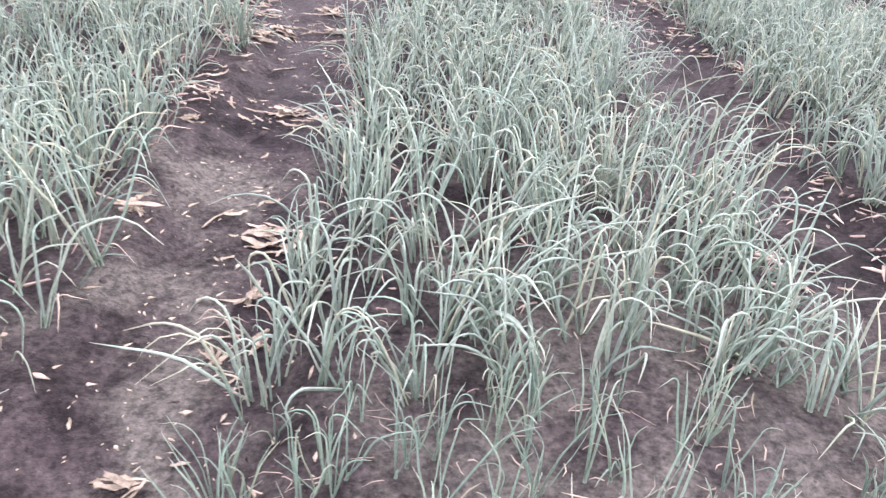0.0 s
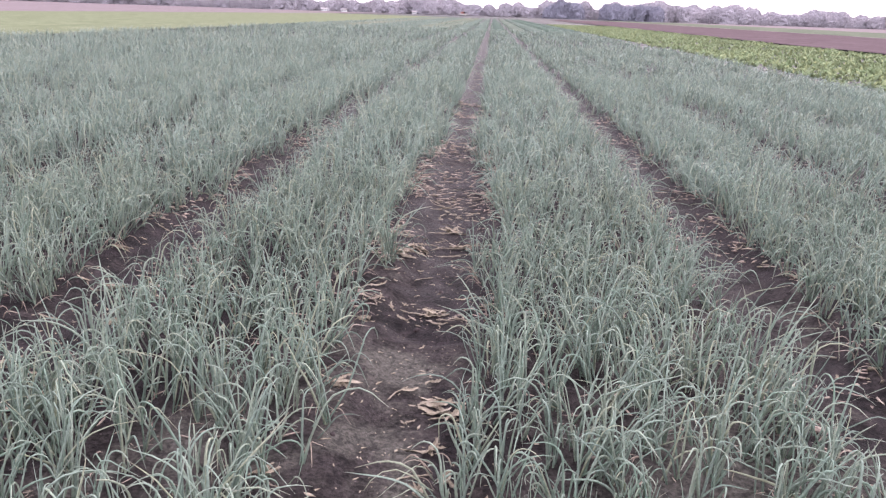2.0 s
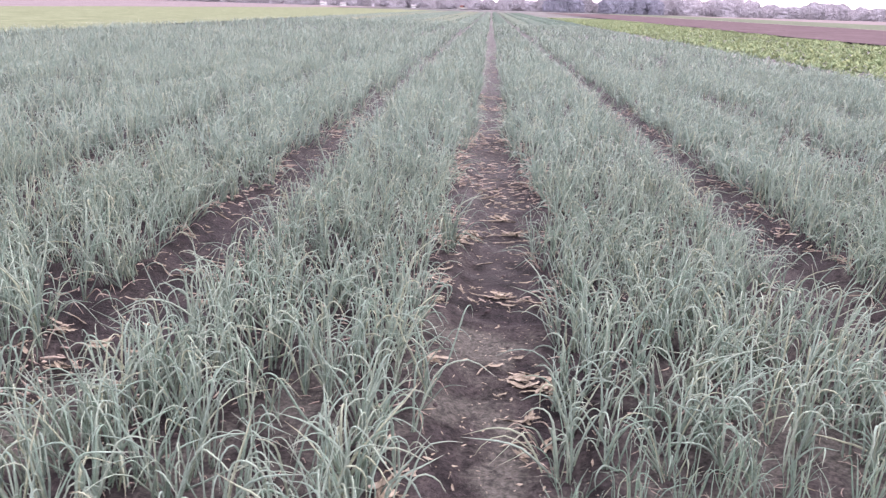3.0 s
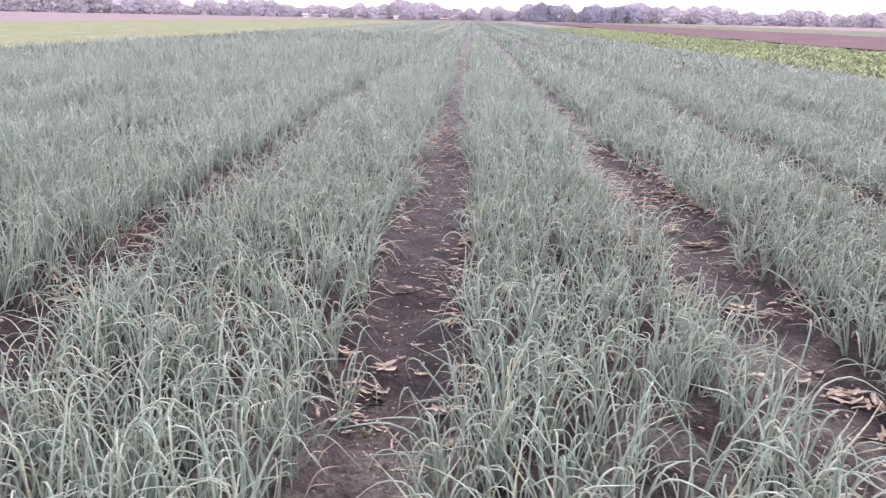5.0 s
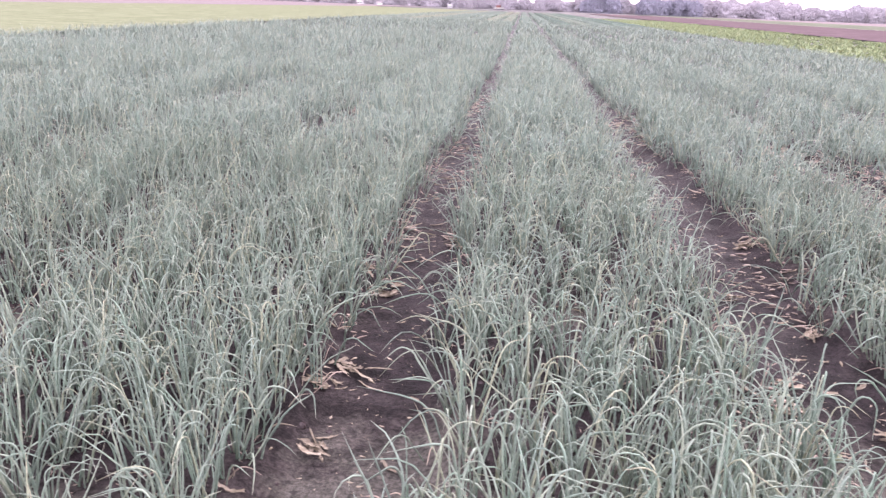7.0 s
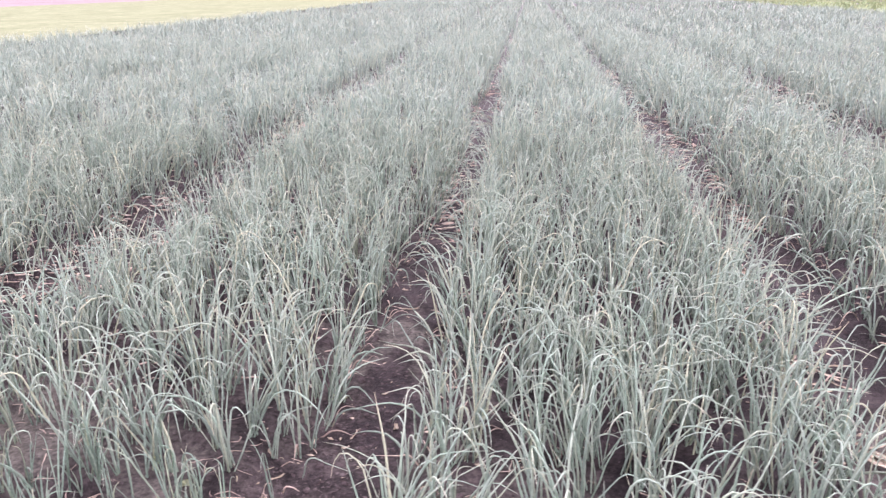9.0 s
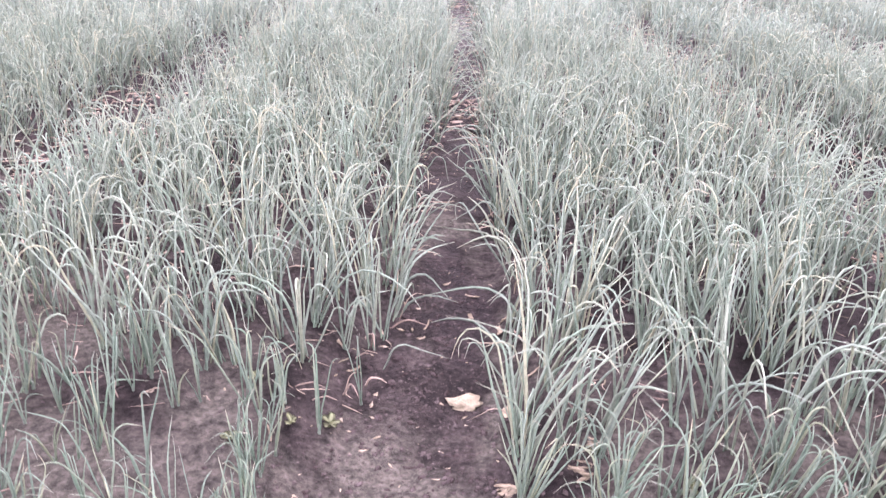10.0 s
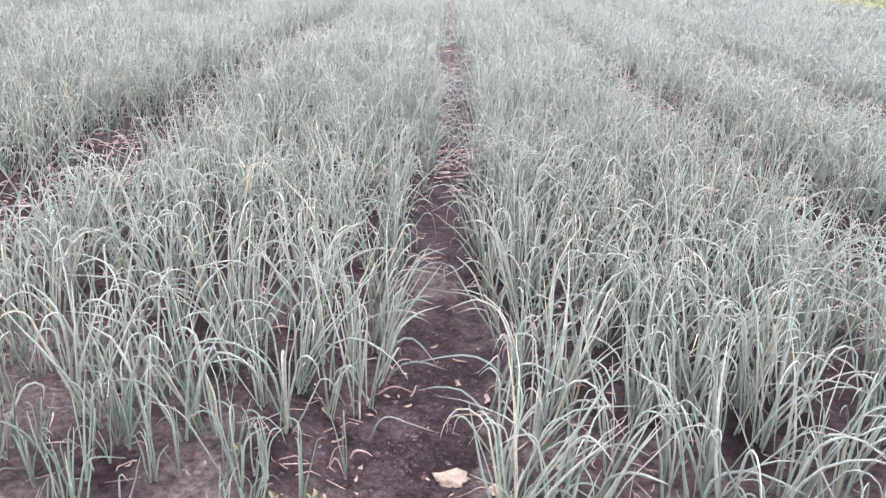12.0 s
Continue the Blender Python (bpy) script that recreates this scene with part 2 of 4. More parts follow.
def furrow_edges(k, y):
    """The left and right edge of a furrow's bare soil: wider near the headland, ragged along its length."""
    off, half = FURROW.get(k, (0.0, 0.15))
    near = np.clip((4.2 - y) / 2.2, 0, 1)
    half = half + (0.03 * near if k == -2 else 0.0) - 0.30 * half * np.clip((y - 5) / 7, 0, 1)
    left = k * PITCH + off - half * (0.60 + 0.8 * lattice_noise(y + 31.7 * k, 0 * y + 5.1 * k, 0.45))
    right = k * PITCH + off + half * (0.60 + 0.8 * lattice_noise(y + 11.3 * k, 0 * y + 9.7 * k, 0.45))
    if k == -3:
        left = left - 0.15 * np.clip((2.3 - y) / 0.7, 0, 1)
    if k == -1:
        right = right - 0.06 * np.clip((2.7 - y) / 0.4, 0, 1)
        left = left - 0.04 * np.clip((y - 2.5) / 0.3, 0, 1) * np.clip((4.8 - y) / 0.5, 0, 1)
    if k == 0:
        mid = np.clip((y - 3.7) / 0.5, 0, 1) * np.clip((7.0 - y) / 1.5, 0, 1)
        left, right = left - 0.04 * mid, right + 0.09 * mid
        left = left - 0.06 * np.clip((2.45 - y) / 0.3, 0, 1)
    return left, right


def soil_height(x, y):
    x, y = np.asarray(x, float), np.asarray(y, float)
    off = np.abs((x / PITCH + 0.5) % 1.0 - 0.5) * PITCH
    bed = np.clip((off - 0.13) / 0.14, 0, 1)
    bed = bed * bed * (3 - 2 * bed)
    near = np.clip((60 - np.hypot(x + 2, y)) / 50, 0, 1)
    grown = np.clip((y - 0.9) / 0.8, 0, 1)
    inside = ((x > FIELD_LEFT - 0.3) & (x < FIELD_RIGHT + 0.3)).astype(float)
    z = 0.05 * bed * near * grown * inside
    z = z + near * (0.018 * (lattice_noise(x, y, 0.37) - 0.5) + 0.016 * (lattice_noise(x + 9, y, 0.13) - 0.5) + 0.010 * (lattice_noise(x, y + 7, 0.06) - 0.5))
    # a shallow washed groove across the middle furrow
    line = y - 3.20 - 0.14 * lattice_noise(x, 0 * x, 0.2)
    z = z - 0.022 * np.exp(-(line / 0.05) ** 2) * np.clip((0.36 - np.abs(x + 0.05)) / 0.08, 0, 1)
    return z


def spread(start, stop, step, reach, growth):
    """Even steps from start to stop, then ever longer ones out to reach on both sides."""
    mid = list(np.arange(start, stop, step))
    out, s = [mid[-1]], step
    while out[-1] < reach:
        s *= growth
        out.append(out[-1] + s)
    low, s = [mid[0]], step
    while low[-1] > -reach:
        s *= growth
        low.append(low[-1] - s)
    return np.array(low[:0:-1] + mid + out[1:])


# patches of the soil: x, y, half-widths, and how much drier (or damper or shaded, below nought) they are
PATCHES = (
    # entries at y 3.27 (groove) and x 0.09 (bed foot) are painted shade
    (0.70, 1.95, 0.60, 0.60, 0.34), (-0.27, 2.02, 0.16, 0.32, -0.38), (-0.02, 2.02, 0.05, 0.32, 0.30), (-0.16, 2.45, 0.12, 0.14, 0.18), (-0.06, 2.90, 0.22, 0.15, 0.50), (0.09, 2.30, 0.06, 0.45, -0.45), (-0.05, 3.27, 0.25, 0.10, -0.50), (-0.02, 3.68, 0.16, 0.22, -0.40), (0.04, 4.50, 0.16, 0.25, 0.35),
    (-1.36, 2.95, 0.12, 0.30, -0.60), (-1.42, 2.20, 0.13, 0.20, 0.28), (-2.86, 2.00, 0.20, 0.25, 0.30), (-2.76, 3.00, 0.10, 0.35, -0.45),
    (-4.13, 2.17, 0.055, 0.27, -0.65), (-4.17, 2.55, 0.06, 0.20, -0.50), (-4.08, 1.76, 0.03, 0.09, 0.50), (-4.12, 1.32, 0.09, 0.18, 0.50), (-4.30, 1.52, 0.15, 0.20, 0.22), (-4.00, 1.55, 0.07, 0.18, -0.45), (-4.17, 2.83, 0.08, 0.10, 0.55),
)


def dryness_and_shade(x, y):
    """0 for damp or shade-darkened soil, 1 for pale dried crust: most of it on the trodden ends of the furrows."""
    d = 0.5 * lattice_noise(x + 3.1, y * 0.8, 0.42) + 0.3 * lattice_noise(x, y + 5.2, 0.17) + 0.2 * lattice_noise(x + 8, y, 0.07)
    # from y 3.2 on the tone is darkened for damp and furrow shade together
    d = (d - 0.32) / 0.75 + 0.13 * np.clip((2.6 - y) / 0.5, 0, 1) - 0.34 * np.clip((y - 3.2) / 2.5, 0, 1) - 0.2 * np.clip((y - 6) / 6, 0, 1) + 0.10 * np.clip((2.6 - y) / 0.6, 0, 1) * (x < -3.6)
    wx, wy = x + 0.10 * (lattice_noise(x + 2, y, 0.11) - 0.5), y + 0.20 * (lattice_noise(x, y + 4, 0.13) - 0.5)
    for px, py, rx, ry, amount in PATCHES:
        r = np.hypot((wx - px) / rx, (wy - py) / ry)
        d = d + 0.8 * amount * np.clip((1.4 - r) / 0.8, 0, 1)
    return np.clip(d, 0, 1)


def build_ground():
    xs, ys = spread(-6.2, 2.0, 0.027, 3000, 1.12), spread(1.0, 5.0, 0.027, 3000, 1.11)
    gx, gy = np.meshgrid(xs, ys)
    v = np.stack([gx.ravel(), gy.ravel(), soil_height(gx.ravel(), gy.ravel())], -1)
    nx, ny = len(xs), len(ys)
    i, j = np.meshgrid(np.arange(nx - 1), np.arange(ny - 1))
    a = (j * nx + i).ravel()
    f = np.stack([a, a + 1, a + nx + 1, a + nx], -1)
    tagged(new("ground", mesh_of("ground", v, f, SOIL, True, dryness_and_shade(v[:, 0], v[:, 1]))), "dark purplish-brown muck soil with pale dry crust", "ground", kind="structure")


build_ground()


def field_sheet(name, x0, x1, y0, y1, z, mat, label, nx=30, ny=60, rough=0.03):
    gx, gy = np.meshgrid(np.linspace(x0, x1, nx), y0 + (y1 - y0) * np.linspace(0, 1, ny) ** 2)
    gx, gy = gx.ravel(), gy.ravel()
    gx = gx + (lattice_noise(gx, gy, 2.3) - 0.5) * 0.6
    v = np.stack([gx, gy, z + rough * lattice_noise(gx, gy, 1.7)], -1)
    i, j = np.meshgrid(np.arange(nx - 1), np.arange(ny - 1))
    a = (j * nx + i).ravel()
    f = np.stack([a, a + 1, a + nx + 1, a + nx], -1)
    return tagged(new(name, mesh_of(name, v, f, mat, True)), label, "field", kind="structure")


field_sheet("ground_pale_crop", -44, FIELD_LEFT - 0.6, -10, 210, 0.10, FAR_GRASS, "pale yellow-green low crop beside the onions")
field_sheet("ground_stubble", -420, -44.3, -40, 380, 0.08, STUBBLE, "pinkish brown stubble field before distant trees")
field_sheet("ground_ploughed", 17.2, 40, -10, 260, 0.10, FAR_SOIL, "reddish brown bare ploughed soil strip")
field_sheet("ground_pale_track", 40.3, 41.2, -10, 300, 0.10, TRACK, "pale dry grass track beside ploughed soil", 6)
field_sheet("ground_far_green", 41.5, 75, -10, 330, 0.10, DULL_GRASS, "dull green strip of a far crop")
field_sheet("ground_far_soil", 75.3, 420, -40, 380, 0.08, STUBBLE, "brown far field before the trees")


# ---- onion leaves ----
def leaf_arrays(base, az, length, width, lean, bend, fold, span, sway, segs, sides):
    """Tapered tubes (sides 3 or more) or ribbons (sides 2) along arching lines: each turns over by bend round its share fold of the length,
    over the share span. Vertices, quads and the share of the length."""
    n = len(az)
    low, tail = max(1, round(0.2 * segs)), 2 if segs >= 12 else 1
    turn = max(1, segs - low - tail)
    tail = segs - low - turn
    start, stop = np.clip(fold - span / 2, 0.12, 0.8), np.clip(fold + span / 2, 0.3, 0.97)
    u = lambda k: np.arange(k)[None] / k
    s = np.concatenate([start[:, None] * u(low), start[:, None] + (stop - start)[:, None] * u(turn), stop[:, None] + (1 - stop)[:, None] * (np.arange(tail + 1)[None] / max(tail, 1))], 1) if tail else np.concatenate([start[:, None] * u(low), start[:, None] + (1 - start)[:, None] * np.linspace(0, 1, turn + 1)[None]], 1)

    def over(q):
        t = np.clip((q - start[:, None]) / (stop - start)[:, None], 0, 1)
        return lean[:, None] + bend[:, None] * t * t * (3 - 2 * t)

    mid = (s[:, 1:] + s[:, :-1]) / 2
    th = over(mid) + rng.normal(0, 0.05, mid.shape)
    head = az[:, None] + sway[:, None] * mid + rng.normal(0, 0.07, mid.shape)
    step = (length[:, None] * np.diff(s, axis=1))[:, :, None] * np.stack([np.sin(th) * np.cos(head), np.sin(th) * np.sin(head), np.cos(th)], -1)
    line = np.concatenate([np.zeros((n, 1, 3)), np.cumsum(step, 1)], 1) + base[:, None]
    ths = over(s)
    heads = az[:, None] + sway[:, None] * s
    side = np.stack([-np.sin(heads), np.cos(heads), 0 * heads], -1)
    norm = np.stack([np.cos(ths) * np.cos(heads), np.cos(ths) * np.sin(heads), -np.sin(ths)], -1)
    taper = np.minimum(1.0, 0.62 + 1.2 * s) * (1 - s) ** 0.5
    taper[:, -1] = 0.08
    r = (width / 2)[:, None] * taper
    phi0 = rng.random(n) * 2 * np.pi
    ph = phi0[:, None] + np.arange(sides)[None] * 2 * np.pi / sides
    ring = np.cos(ph)[:, None, :, None] * side[:, :, None] + np.sin(ph)[:, None, :, None] * norm[:, :, None]
    v = line[:, :, None] + r[:, :, None, None] * ring
    v[:, :, :, 2] = np.maximum(v[:, :, :, 2], 0.004 + 0 * v[:, :, :, 2])
    along = np.broadcast_to(s[:, :, None], (n, segs + 1, sides))
    per = (segs + 1) * sides
    quads = []
    for k in range(segs):
        for q in range(sides if sides > 2 else 1):
            a, b = k * sides + q, k * sides + (q + 1) % sides
            quads.append((a, b, b + sides, a + sides))
    f = (np.arange(n) * per)[:, None, None] + np.array(quads)[None]
    return v.reshape(-1, 3), f.reshape(-1, 4), along.ravel()


def leaf_params(n, size, straight=0.27):
    """Random leaf forms: upright, arching and folded over."""
    kind = rng.random(n)
    pick = lambda a, b, c: np.where(kind < straight, rng.uniform(*a, n), np.where(kind < straight + 0.19, rng.uniform(*b, n), rng.uniform(*c, n)))
    lean = np.radians(np.abs(rng.normal(0, 13, n)) + 1)
    bend = np.radians(pick((0, 25), (45, 110), (80, 170)))
    fold = pick((0.4, 0.6), (0.5, 0.72), (0.66, 0.92))
    span = pick((0.6, 1.0), (0.45, 0.8), (0.18, 0.42))
    length = size * np.where(rng.random(n) < 0.3, rng.uniform(0.40, 0.78, n), rng.uniform(0.76, 1.2, n))
    if straight < 0.25:
        lean, fold, length = lean * 1.2, fold - 0.05, length * 0.97
    width = rng.uniform(0.0052, 0.0122, n)
    sway = np.radians(rng.normal(0, 34, n))
    return length, width, lean, bend, fold, span, sway


def plants_in(k, y0, y1, density, skip=None):
    """Jittered plant places in bed k, in about eight sown lines, thinner at the edges and at the bed's start."""
    lo, hi = k * PITCH, (k + 1) * PITCH
    n = int(density * PITCH * (y1 - y0))
    x, y = rng.uniform(lo, hi, n), rng.uniform(y0, y1, n)
    line = np.round((x - lo) / 0.14) * 0.14 + lo
    x = x * 0.75 + line * 0.25
    keep = (x > furrow_edges(k, y)[1]) & (x < furrow_edges(k + 1, y)[0])
    start = BED_START.get(k, 1.5) + 0.25 * (lattice_noise(x, 0 * y + 3.3 * k, 0.35) - 0.5)
    keep &= y > start
    thin, over = BED_THIN.get(k, (0.85, 0.5))
    keep &= rng.random(n) < np.clip((y - start) / over, 0, 1) * (1 - thin) + thin
    keep &= lattice_noise(x, y, 0.33) > 0.13
    if skip is not None:
        keep &= ~skip(x, y)
    return x[keep], y[keep]


def seen_part(x, y):
    """The stretch of the field in front of the headland that is grown at full density."""
    return (x > -5.2 - 0.72 * y) & (x < 1.2 + 0.72 * y)


# stretches nearest the headland, where each plant is a thing of its own
SINGLE = ((-4.95, -4.2, 1.0, 1.85), (-4.2, -3.5, 0.95, 1.62), (0.0, 1.3, 1.4, 2.05))


def in_single(x, y):
    got = np.zeros(len(x), bool)
    for a, b, c, d in SINGLE:
        got |= (x >= a) & (x <= b) & (y >= c) & (y <= d)
    return got


def grow(x, y, leaves, size, segs, sides, wide=1.0, straight=0.27, tilt=0.12):
    n = len(x)
    idx = np.repeat(np.arange(n), leaves)
    m = len(idx)
    plane = rng.random(n) * np.pi
    az = plane[idx] + np.pi * rng.integers(0, 2, m) + rng.normal(0, 0.5, m)
    vigour = (0.78 + 0.44 * lattice_noise(x, y, 0.8)) * np.where(x > -0.1, 0.76 + 0.24 * np.clip((y - 1.7) / 1.3, 0, 1), 1.0)
    length, width, lean, bend, fold, span, sway = leaf_params(m, size, straight)
    length, width = length * vigour[idx], width * wide
    base = np.stack([x[idx] + rng.normal(0, 0.007, m), y[idx] + rng.normal(0, 0.007, m), soil_height(x, y)[idx]], -1)
    tx, ty = rng.normal(0.03, tilt, n)[idx], rng.normal(-0.01, tilt, n)[idx]
    vx, vy = lean * np.cos(az) + tx, lean * np.sin(az) + ty
    lean, az = np.hypot(vx, vy), np.arctan2(vy, vx) + np.where(rng.random(m) < 0.25, rng.normal(0, 1.2, m), 0)
    return leaf_arrays(base, az, length, width, lean, bend, fold, span, sway, segs, sides)


def join(parts):
    v, f, a, at = [], [], [], 0
    for pv, pf, pa in parts:
        v.append(pv), f.append(pf + at), a.append(pa)
        at += len(pv)
    return np.concatenate(v), np.concatenate(f), np.concatenate(a)


def build_beds():
    for k in range(BED_FROM, BED_TO):
        parts, middle = [], []
        for y0, y1, dens, leaves, segs, sides, wide in ((0.95, 3.2, 172, 4, 9, 4, 0.95), (3.2, 5.5, 172, 4, 7, 3, 0.95), (5.5, 9, 175, 4, 6, 2, 1.0), (9, 16, 92, 5, 5, 2, 1.15), (16, 30, 36, 5, 3, 2, 2.1), (30, 60, 13, 4, 2, 2, 3.7), (60, 110, 5, 3, 2, 2, 5.6)):
            near = y1 <= 16
            x, y = plants_in(k, y0, y1, dens * (1.32 if k <= -3 and y0 < 4 else 1.12 if y0 < 4 else 1.0), in_single)
            ok = seen_part(x, y)
            if ok.any():
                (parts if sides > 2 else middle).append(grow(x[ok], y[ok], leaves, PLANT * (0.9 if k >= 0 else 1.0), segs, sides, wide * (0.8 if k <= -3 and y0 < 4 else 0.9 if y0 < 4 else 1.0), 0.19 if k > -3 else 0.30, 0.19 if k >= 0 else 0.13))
            out = ~ok & (rng.random(len(x)) < (0.16 if near else 0.3))
            if out.any():
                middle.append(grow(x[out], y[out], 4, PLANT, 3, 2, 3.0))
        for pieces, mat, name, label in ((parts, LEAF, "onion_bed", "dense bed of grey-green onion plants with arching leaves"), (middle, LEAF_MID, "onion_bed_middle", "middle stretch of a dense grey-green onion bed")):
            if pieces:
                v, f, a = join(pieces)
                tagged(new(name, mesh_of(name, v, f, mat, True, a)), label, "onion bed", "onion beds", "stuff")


build_beds()


def far_canopy(k):
    """The far stretch of a bed, a closed canopy with a bumpy crown."""
    lo, hi = k * PITCH + 0.18, (k + 1) * PITCH - 0.18
    ys = 52 + (FIELD_END - 52) * np.linspace(0, 1, 260) ** 1.6
    us = np.linspace(0, 1, 9)
    gu, gy = np.meshgrid(us, ys)
    gu, gy = gu.ravel(), gy.ravel()
    dome = np.clip(4 * gu * (1 - gu), 0, 1) ** 0.3
    x = lo + (hi - lo) * gu + 0.12 * (lattice_noise(gy, gu * 9 + 3 * k, 0.5) - 0.5)
    z = dome * (0.16 + 0.14 * lattice_noise(x * 3, gy, 0.5)) * np.clip((gy - 52) / 8, 0, 1) - 0.02
    nx = len(us)
    i, j = np.meshgrid(np.arange(nx - 1), np.arange(len(ys) - 1))
    a = (j * nx + i).ravel()
    f = np.stack([a, a + 1, a + nx + 1, a + nx], -1)
    along = np.clip(0.25 + 0.6 * lattice_noise(x * 5, gy * 2, 0.3), 0.13, 0.8)
    ob = new("onion_bed_far", mesh_of("onion_bed_far", np.stack([x, gy, z], -1), f, LEAF_FAR, True, along))
    tagged(ob, "far end of a grey-green onion bed", "onion bed", "far onion beds", "stuff")


for bed in range(BED_FROM, BED_TO):
    far_canopy(bed)


# ---- single onion plants at the headland ----
def leaf_ob(name, parent, base, az, length, width, lean, bend, fold, span, sway):
    one = lambda q: np.array([q], float)
    v, f, a = leaf_arrays(np.array([base], float), one(az), one(length), one(width), one(lean), one(bend), one(fold), one(span), one(sway), 16, 6)
    ob = new(name, mesh_of(name, v, f, LEAF_OB, True, a))
    ob.parent = parent
    return ob


def ring_tube(bm, stations, sides=8):
    """A closed tube through stations of (x, y, z, radius)."""
    rings = []
    for x, y, z, r in stations:
        rings.append([bm.verts.new((x + r * math.cos(a * 2 * math.pi / sides), y + r * math.sin(a * 2 * math.pi / sides), z)) for a in range(sides)])
    for lo, hi in zip(rings, rings[1:]):
        for a in range(sides):
            bm.faces.new((lo[a], lo[(a + 1) % sides], hi[(a + 1) % sides], hi[a]))
    bm.faces.new(rings[0][::-1])
    bm.faces.new(rings[-1])


def onion_plant(count, size):
    root = new("onion_plant")
    bm = bmesh.new()
    ring_tube(bm, [(0, 0, -0.01, 0.0048), (0, 0, 0.004, 0.0058), (0.0005, 0, 0.015, 0.0048), (0.0008, 0.0003, 0.026, 0.0038), (0.001, 0.0005, 0.038, 0.0016)])
    part("neck", bm, NECK, root, "pale green-white onion neck", True)
    fan = rng.random() * math.pi
    length, width, lean, bend, fold, span, sway = leaf_params(count, size)
    bend = np.where(rng.random(count) < 0.45, bend * 0.3, bend)
    for q in range(count):
        az = fan + math.pi * (q % 2) + rng.normal(0, 0.45)
        leaf_ob("leaf", root, (0.004 * math.cos(az), 0.004 * math.sin(az), 0.02 + 0.004 * q), az, length[q], width[q] * 0.78, lean[q] * 0.9 + 0.03, bend[q], fold[q], span[q], sway[q])
    return tagged(root, "young onion plant with arching grey-green tubular leaves", "onion", "onion plants at the headland")


def plant_singles():
    kinds = [onion_plant(int(rng.integers(3, 6)), PLANT * s) for s in (0.70, 0.78, 0.85, 0.92, 0.96, 1.0, 1.04, 0.82, 0.74, 0.88, 0.60, 0.52, 0.66, 0.80, 0.72, 0.9)]
    places = []
    for a, b, c, d in SINGLE:
        k = int(math.floor((a + b) / 2 / PITCH))
        x, y = plants_in(k, c, d, {-4: 470, -3: 350}.get(k, 250))
        ok = (x >= a) & (x <= b)
        places += list(zip(x[ok], y[ok]))
    rng.shuffle(places)
    places = places[:340]
    for n, (x, y) in enumerate(places):
        kind = kinds[n % len(kinds)]
        m = pose(x, y, float(soil_height(x, y)) - 0.007, rng.normal(0, 7), rng.normal(9 if -4.1 < x < -3 else 2, 7), 0) @ pose(0, 0, 0, 0, 0, rng.uniform(0, 360))
        young = 0.68 + 0.26 * min(max((y - 1.5) / 0.6, 0), 1) if x < -4.2 else (0.86 if x < -3 else 0.78)
        m = m @ Matrix.Diagonal((young, young, young, 1))
        if n < len(kinds):
            kind.matrix_basis = m
        else:
            copy_thing(kind, m)


plant_singles()


# ---- litter in the furrows ----
def scrap_mesh(length, width, curl, seed, crumple=0.0013):
    """A curled strip of dry onion leaf, with thickness and ragged ends."""
    r = np.random.default_rng(seed)
    n, m = 9, 4
    top = np.zeros((n, m, 3))
    wob = r.normal(0, 0.10, n).cumsum() * width + r.normal(0, 0.07) * length * (np.linspace(-1, 1, n) ** 2)
    for i in range(n):
        u = i / (n - 1)
        half = width * 0.4 * (0.35 + 0.65 * math.sin(math.pi * min(max(u * 0.86 + 0.07, 0), 1)) ** 0.6) * r.uniform(0.8, 1.15)
        for j in range(m):
            q = j / (m - 1) * 2 - 1
            top[i, j] = ((u - 0.5) * length + (r.normal(0, 0.05) * length if i in (0, n - 1) else 0), q * half + wob[i], 0.003 + curl * length * (2 * u - 1) ** 2 * 0.5 + abs(q) ** 2 * half * r.uniform(0.0, 0.5) + r.normal(0, crumple))
    low = top.copy()
    low[:, :, 2] -= 0.0010
    v = np.concatenate([top.reshape(-1, 3), low.reshape(-1, 3)])
    o, f = n * m, []
    for i in range(n - 1):
        for j in range(m - 1):
            a = i * m + j
            f.append((a, a + m, a + m + 1, a + 1))
            f.append((o + a, o + a + 1, o + a + m + 1, o + a + m))
    for i in range(n - 1):
        for j in (0, m - 1):
            a = i * m + j
            f.append((a, o + a, o + a + m, a + m) if j else (a, a + m, o + a + m, o + a))
    for j in range(m - 1):
        a, b = j, (n - 1) * m + j
        f.append((a, a + 1, o + a + 1, o + a))
        f.append((b, o + b, o + b + 1, b + 1))
    return mesh_of("dry_leaf_scrap", v, f, HUSK, True)


def lay(ob, x, y, turn, lift=0.0, tip=0.0):
    """Rests a thing on the soil at x, y."""
    e = 0.02
    sx = float(soil_height(x + e, y) - soil_height(x - e, y)) / (2 * e)
    sy = float(soil_height(x, y + e) - soil_height(x, y - e)) / (2 * e)
    up = Vector((-sx, -sy, 1)).normalized()
    q = Vector((0, 0, 1)).rotation_difference(up).to_matrix().to_4x4()
    ob.matrix_basis = Matrix.Translation((x, y, float(soil_height(x, y)) + lift)) @ q @ pose(0, 0, 0, tip, 0, turn)
    return ob


SCRAPS = [scrap_mesh(l, w, c, 40 + i) for i, (l, w, c) in enumerate(((0.035, 0.008, 0.08), (0.05, 0.011, 0.14), (0.075, 0.009, 0.06), (0.10, 0.008, 0.05), (0.03, 0.015, 0.25), (0.055, 0.018, 0.16), (0.12, 0.007, 0.05), (0.022, 0.008, 0.2), (0.042, 0.006, 0.06), (0.085, 0.014, 0.10), (0.045, 0.022, 0.2), (0.065, 0.012, 0.22), (0.03, 0.010, 0.05), (0.11, 0.013, 0.08)))]


